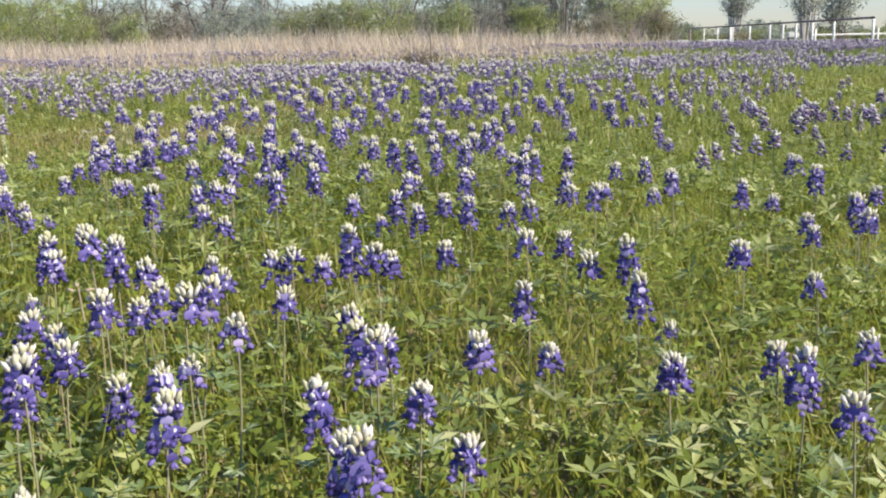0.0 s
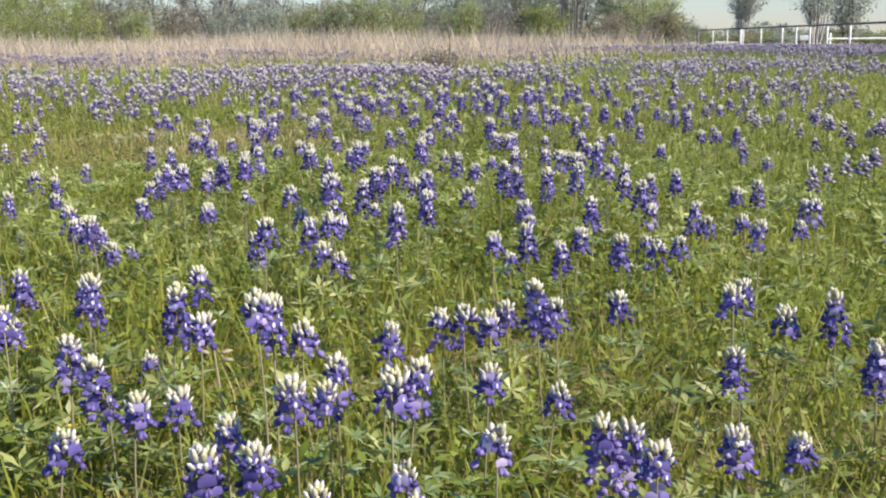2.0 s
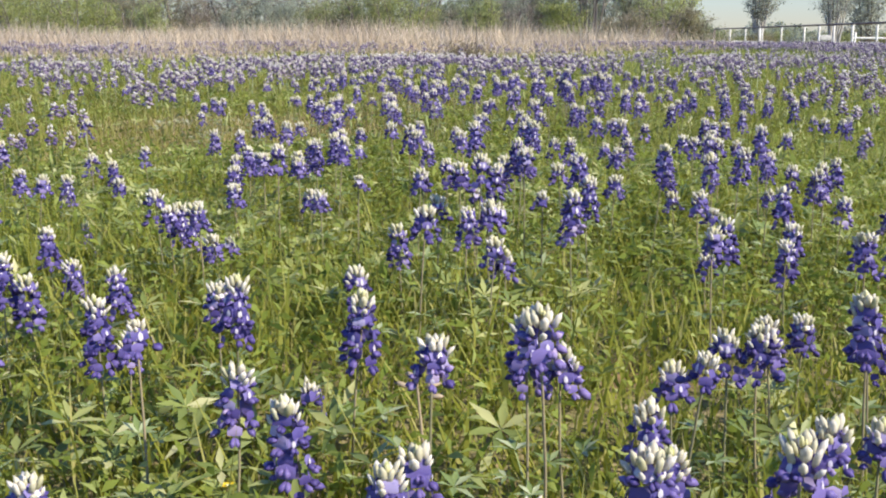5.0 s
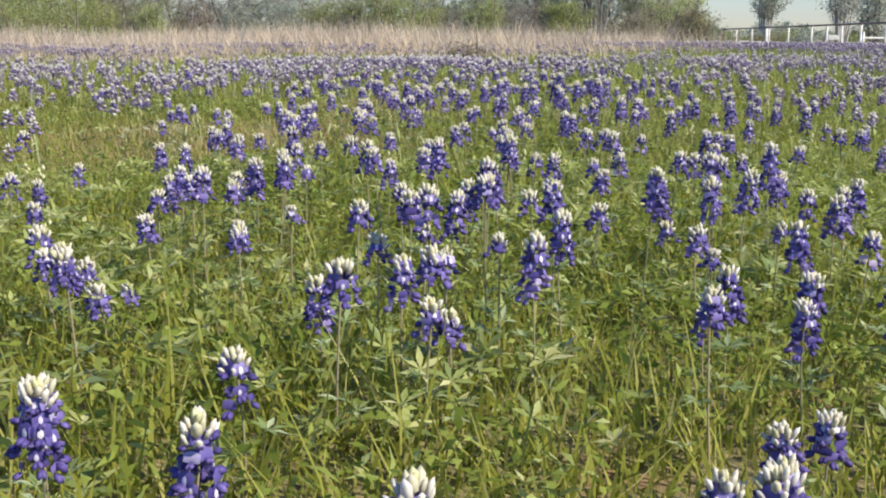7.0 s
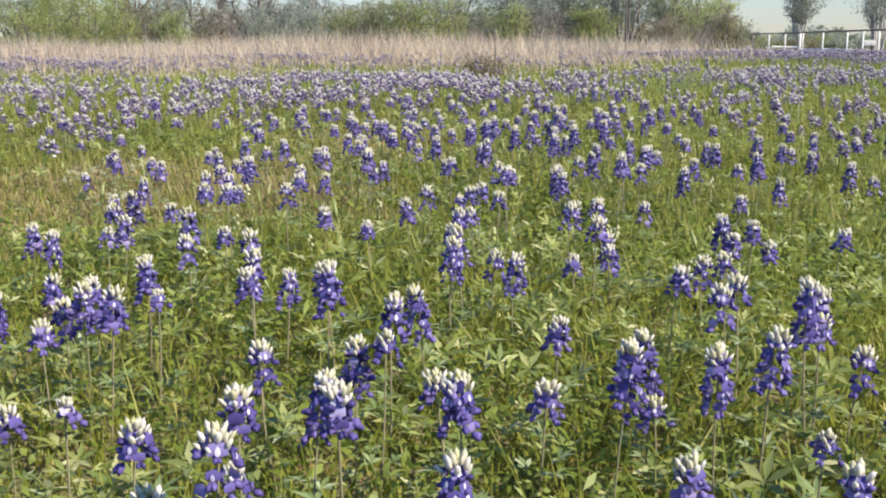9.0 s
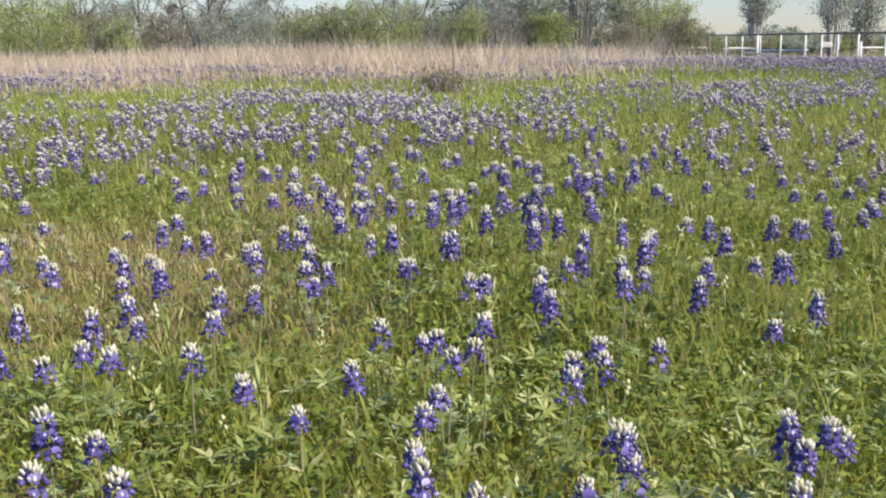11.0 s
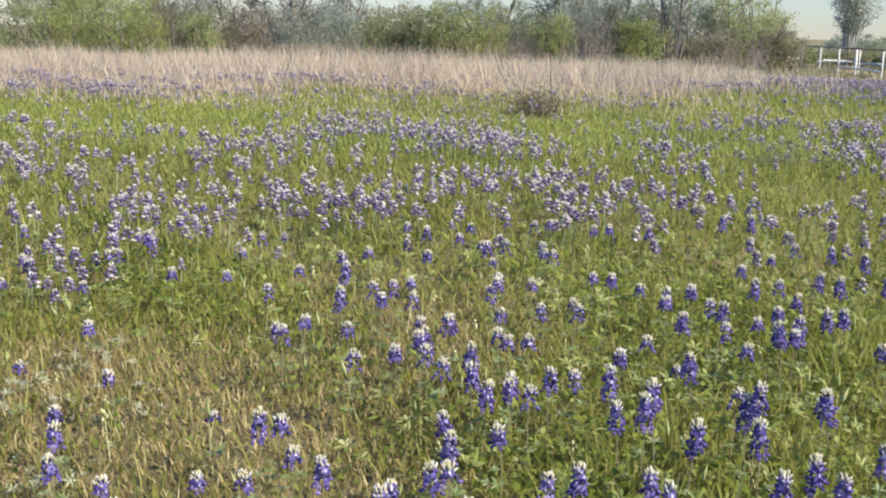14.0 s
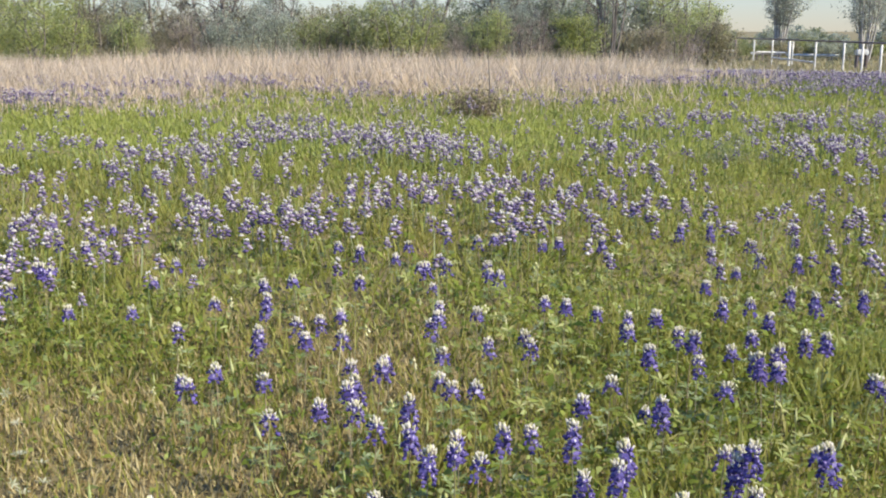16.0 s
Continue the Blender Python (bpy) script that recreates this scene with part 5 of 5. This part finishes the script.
# taller mixed trees closing the line behind
back_rng = random.Random(55)
for k, (bx, top, mat, say) in enumerate(((-27, 3.6, F_GREEN, "green"), (-23.4, 3.7, F_LIGHT, "pale green"), (-20.2, 3.5, F_GREY, "grey-green"), (-15.6, 3.3, F_OLIVE, "olive"),
                                         (-12.6, 3.2, F_GREY, "grey-green"), (-8.9, 2.6, F_OLIVE, "olive"), (-5.2, 3.2, F_GREY, "grey-green"), (-2.6, 3.0, F_DARK, "dark green"),
                                         (0.6, 3.7, F_GREY, "grey-green"), (3.0, 3.7, F_DARK, "dark green"), (5.6, 3.1, F_GREY, "grey-green"), (8.6, 2.9, F_BUD, "pale yellow-green"))):
    shrub("tree", f"{say} spreading tree in the back of the hedge", bx, 57.5 + back_rng.uniform(-1, 2.5), 4.2, 0.7 + top + back_rng.uniform(-0.2, 0.2), mat, 400 + k, 8, 0.1, 1.1, "tree")
# low grey-brown brush along the foot of the hedge
brush_rng = random.Random(77)
for k in range(15):
    bx = -25.2 + k * 2.3 + brush_rng.uniform(-0.5, 0.5)
    shrub("brush", "low grey-brown leafless brush along the hedge", bx, 48.5 + brush_rng.uniform(-0.8, 1.2), 2.6, 1.25 + brush_rng.uniform(-0.15, 0.25),
          F_BROWN if k % 3 else F_OLIVE, 200 + k, 6, 0.075, 1.2, "brush")

tree("tree", "slim budding tree behind the green bush", -21.7, 52, 6.0, 1.2, 3, 0.07, F_LIGHT, 21, 6)
tree("tree", "slim budding tree behind the green bush", -19.9, 54, 6.5, 1.5, 3, 0.07, F_LIGHT, 22, 5)
tree("tree", "dark-limbed tree with thin new leaves", -17.4, 57, 6.5, 1.8, 2, 0.12, F_GREY, 23, 7)
tree("tree", "bare spreading tree with dark crooked limbs", -13.8, 54, 6.0, 3.4, 4, 0.13, F_OLIVE, 24, 1, forks=12, wander=0.5)
tree("tree", "bare spreading tree with thin grey twigs", -11.5, 57, 5.0, 2.4, 4, 0.08, F_GREY, 33, 2, forks=10, wander=0.4)
tree("tree", "bare tree with one long crooked limb over the bush", -4.1, 56, 6.0, 2.8, 3, 0.11, F_OLIVE, 25, 1, forks=9, wander=0.5)
tree("tree", "grey-green tree with a thin spring crown", -0.4, 57, 6.5, 2.0, 4, 0.1, F_GREY, 26, 9)
tree("tree", "grey-green tree with a thin spring crown", 1.8, 57, 6.5, 1.8, 4, 0.1, F_GREY, 27, 8)
tree("tree", "many-stemmed tree with slender upright trunks", 4.25, 50.5, 7.0, 1.7, 8, 0.07, F_GREEN, 28, 2, forks=5, wander=0.2, rise=0.1, low=0.5, base=0.16)
tree("tree", "pale green spring tree above the bushes", 7.3, 56, 5.6, 1.5, 4, 0.08, F_BUD, 29, 8)
tree("tree", "light yellow-green spring tree above the bushes", 9.1, 57, 5.0, 1.5, 4, 0.08, F_BUD, 34, 8)
tree("poplar", "upright grey-green poplar just coming into leaf", 20.7, 84, 9.5, 1.9, 9, 0.1, F_POPLAR, 30, 9, 0.13, M_PALEBARK, 13, 0.2, 0.15, 0.13, 0.4, 0.2, 0.55)
tree("poplar", "upright grey poplar with pale trunks behind the fence", 21.7, 69, 8.5, 1.6, 9, 0.085, F_POPLAR, 31, 9, 0.11, M_PALEBARK, 13, 0.18, 0.15, 0.13, 0.4, 0.18, 0.55)
# the pale poplar leaf colour stands in for haze on this tree
tree("tree", "hazy grey-green tree behind the fence", 25.6, 74, 6.0, 2.2, 6, 0.09, F_POPLAR, 32, 9, 0.16, scatter=0.3, reach=0.8)
# low olive brush past the fence
low_rng = random.Random(83)
for k in range(12):
    lx = 16.2 + k * 1.5 + low_rng.uniform(-0.4, 0.4)
    shrub("brush", "low olive-green brush past the pipe fence", lx, 84 + low_rng.uniform(-3, 4), 3.0, 1.2 + low_rng.uniform(-0.25, 0.25),
          (F_OLIVE, F_GREEN, F_GREY)[k % 3], 500 + k, 5, 0.12, 0.8, "brush")
# woods beyond the fence, distance haze put into their grey leaf colour
far_rng = random.Random(91)
for k in range(18):
    fx = 20 + k * 4.0 + far_rng.uniform(-1, 1)
    fy = 108 + far_rng.uniform(-8, 14)
    shrub("tree", "distant tree beyond the fence, haze put into its grey-green", fx, fy, 5.5, 2.1 + far_rng.uniform(-0.5, 0.7), F_GREY if k % 3 else F_DARK, 300 + k, 5, 0.17, 0.8, "tree")

# small dead shrub in front of the dry grass, and a green weed on the meadow
F_DEAD = foliage("dead_brown_twigs", (0.14, 0.115, 0.07), (0.2, 0.165, 0.1), (0.3, 0.24, 0.16), 0.4)
shrub("dead_shrub", "small brown dead shrub at the edge of dry grass", -1.1, 24.0, 0.85, 0.72, F_DEAD, 61, 9, 0.035, 0.7, "shrub")
stalk_at = float(ground_z(-0.9, 24.0))
tagged(new("dead_stalk", mesh_np("dead_stalk", *limb([(-0.88, 24.0, stalk_at - 0.02), (-0.87, 24.0, 0.75), (-0.91, 24.02, 1.37)], 0.018, 0.007)[:2], [M_BARK])),
       "single thin dead stalk standing by the shrub", "stalk")
shrub("weed", "bushy dark green weed standing among the bluebonnets", 2.03, 17.5, 0.22, 0.42, F_GREEN, 62, 5, 0.03, 0.5, "weed")


# ---- fence ----
POSTS = [(15.38, 75), (15.05, 68.8), (14.76, 63.6), (14.5, 58.8), (14.25, 54.2), (13.98, 49.5), (13.84, 46.9), (13.72, 44.6), (13.58, 42), (13.42, 39), (13.17, 34.5)]
RAIL_Z = 1.27
fence = tagged(new("pipe_fence"), "white pipe posts under one dark top rail", "fence")


def post(x, y, top, rad, mat, label=""):
    g = float(ground_z(x, y)) - 0.15
    v, f, _ = limb([(x, y, g), (x, y, (g + top) / 2), (x, y, top)], rad, rad, 10)
    cap = len(v)
    v = np.vstack([v, [(x, y, top + 0.01)]])
    f = [tuple(q) for q in f] + [(20 + j, 20 + (j + 1) % 10, cap, cap) for j in range(10)]
    return v, f


def pipe(p, q, rad):
    return limb([p, tuple((a + b) / 2 for a, b in zip(p, q)), q], rad, rad, 8)[:2]


def quads_mesh(name, v, f, mat):
    me = bpy.data.meshes.new(name)
    me.from_pydata([tuple(p) for p in v], [], [tuple(dict.fromkeys(int(i) for i in q)) for q in f])
    me.materials.append(mat)
    me.polygons.foreach_set("use_smooth", np.ones(len(me.polygons), bool))
    me.update()
    return me


for k, (fx, fy) in enumerate(POSTS):
    v, f = post(fx, fy, RAIL_Z - 0.05, 0.046 if k else 0.075, M_WHITE)
    part("post", quads_mesh("post", v, f, M_WHITE if k else M_RAIL), fence)
v, f = post(14.56, 59.6, RAIL_Z - 0.05, 0.075, M_WHITE)
part("post", quads_mesh("post", v, f, M_WHITE), fence)
for (ax, ay), (bx, by) in zip(POSTS, POSTS[1:]):
    part("top_rail", quads_mesh("top_rail", *pipe((ax, ay, RAIL_Z), (bx, by, RAIL_Z), 0.04), M_RAIL), fence, None, "dark rusted top rail")
for k in (2, 3):
    (ax, ay), (bx, by) = POSTS[k], POSTS[k + 1]
    part("lower_rail", quads_mesh("lower_rail", *pipe((ax, ay, 0.28), (bx, by, 0.26), 0.05), M_WHITE), fence, None, "white lower rail")
# cross fence running off to the side
cross = tagged(new("side_fence"), "white two-rail fence running off from the pipe fence", "fence")
for cx in (13.9, 16.4, 19.0, 21.6):
    v, f = post(cx, 42.6, 0.95, 0.048, M_WHITE)
    part("post", quads_mesh("post", v, f, M_WHITE), cross)
for rz in (0.28, 0.72):
    part("rail", quads_mesh("rail", *pipe((13.8, 42.6, rz), (24.5, 42.6, rz - 0.05), 0.045), M_WHITE), cross)
# long pale pipes lying on low stands behind the fence
for (ax, bx, py, pz) in ((13.5, 16.0, 78, 0.42), (15.5, 17.3, 70, 0.44), (15.3, 17.2, 70.6, 0.36), (17.4, 20.6, 70.3, 0.28)):
    pipe_rack = tagged(new("pipe_rack"), "long pale pipe lying on low stands past the fence", "pipe", "pipes behind the fence")
    part("pipe", quads_mesh("pipe", *pipe((ax, py, pz), (bx, py, pz - 0.05), 0.07), M_WHITE), pipe_rack)
    for cx in (ax + 0.4, bx - 0.4):
        v, f = post(cx, py, pz - 0.09, 0.05, M_RAIL)
        part("stand", quads_mesh("stand", v, f, M_RAIL), pipe_rack)


def box(name, sx, sy, sz, bevel, mat):
    bm = bmesh.new()
    bmesh.ops.create_cube(bm, size=1.0)
    bmesh.ops.scale(bm, vec=(sx, sy, sz), verts=bm.verts)
    bmesh.ops.bevel(bm, geom=bm.edges[:], offset=bevel, segments=2, affect="EDGES")
    me = bpy.data.meshes.new(name)
    bm.to_mesh(me)
    bm.free()
    me.materials.append(mat)
    return me


feeder = tagged(new("feed_box"), "white metal feed box on dark legs behind the fence", "feed box")
feeder.matrix_basis = pose(17.0, 56.0, float(ground_z(17.0, 56.0)))
part("box", box("box", 0.6, 0.4, 0.28, 0.05, M_WHITE), feeder, pose(0, 0, 0.95))
for lx in (-0.22, 0.22):
    part("leg", box("leg", 0.09, 0.3, 0.92, 0.02, M_RAIL), feeder, pose(lx, 0, 0.36))
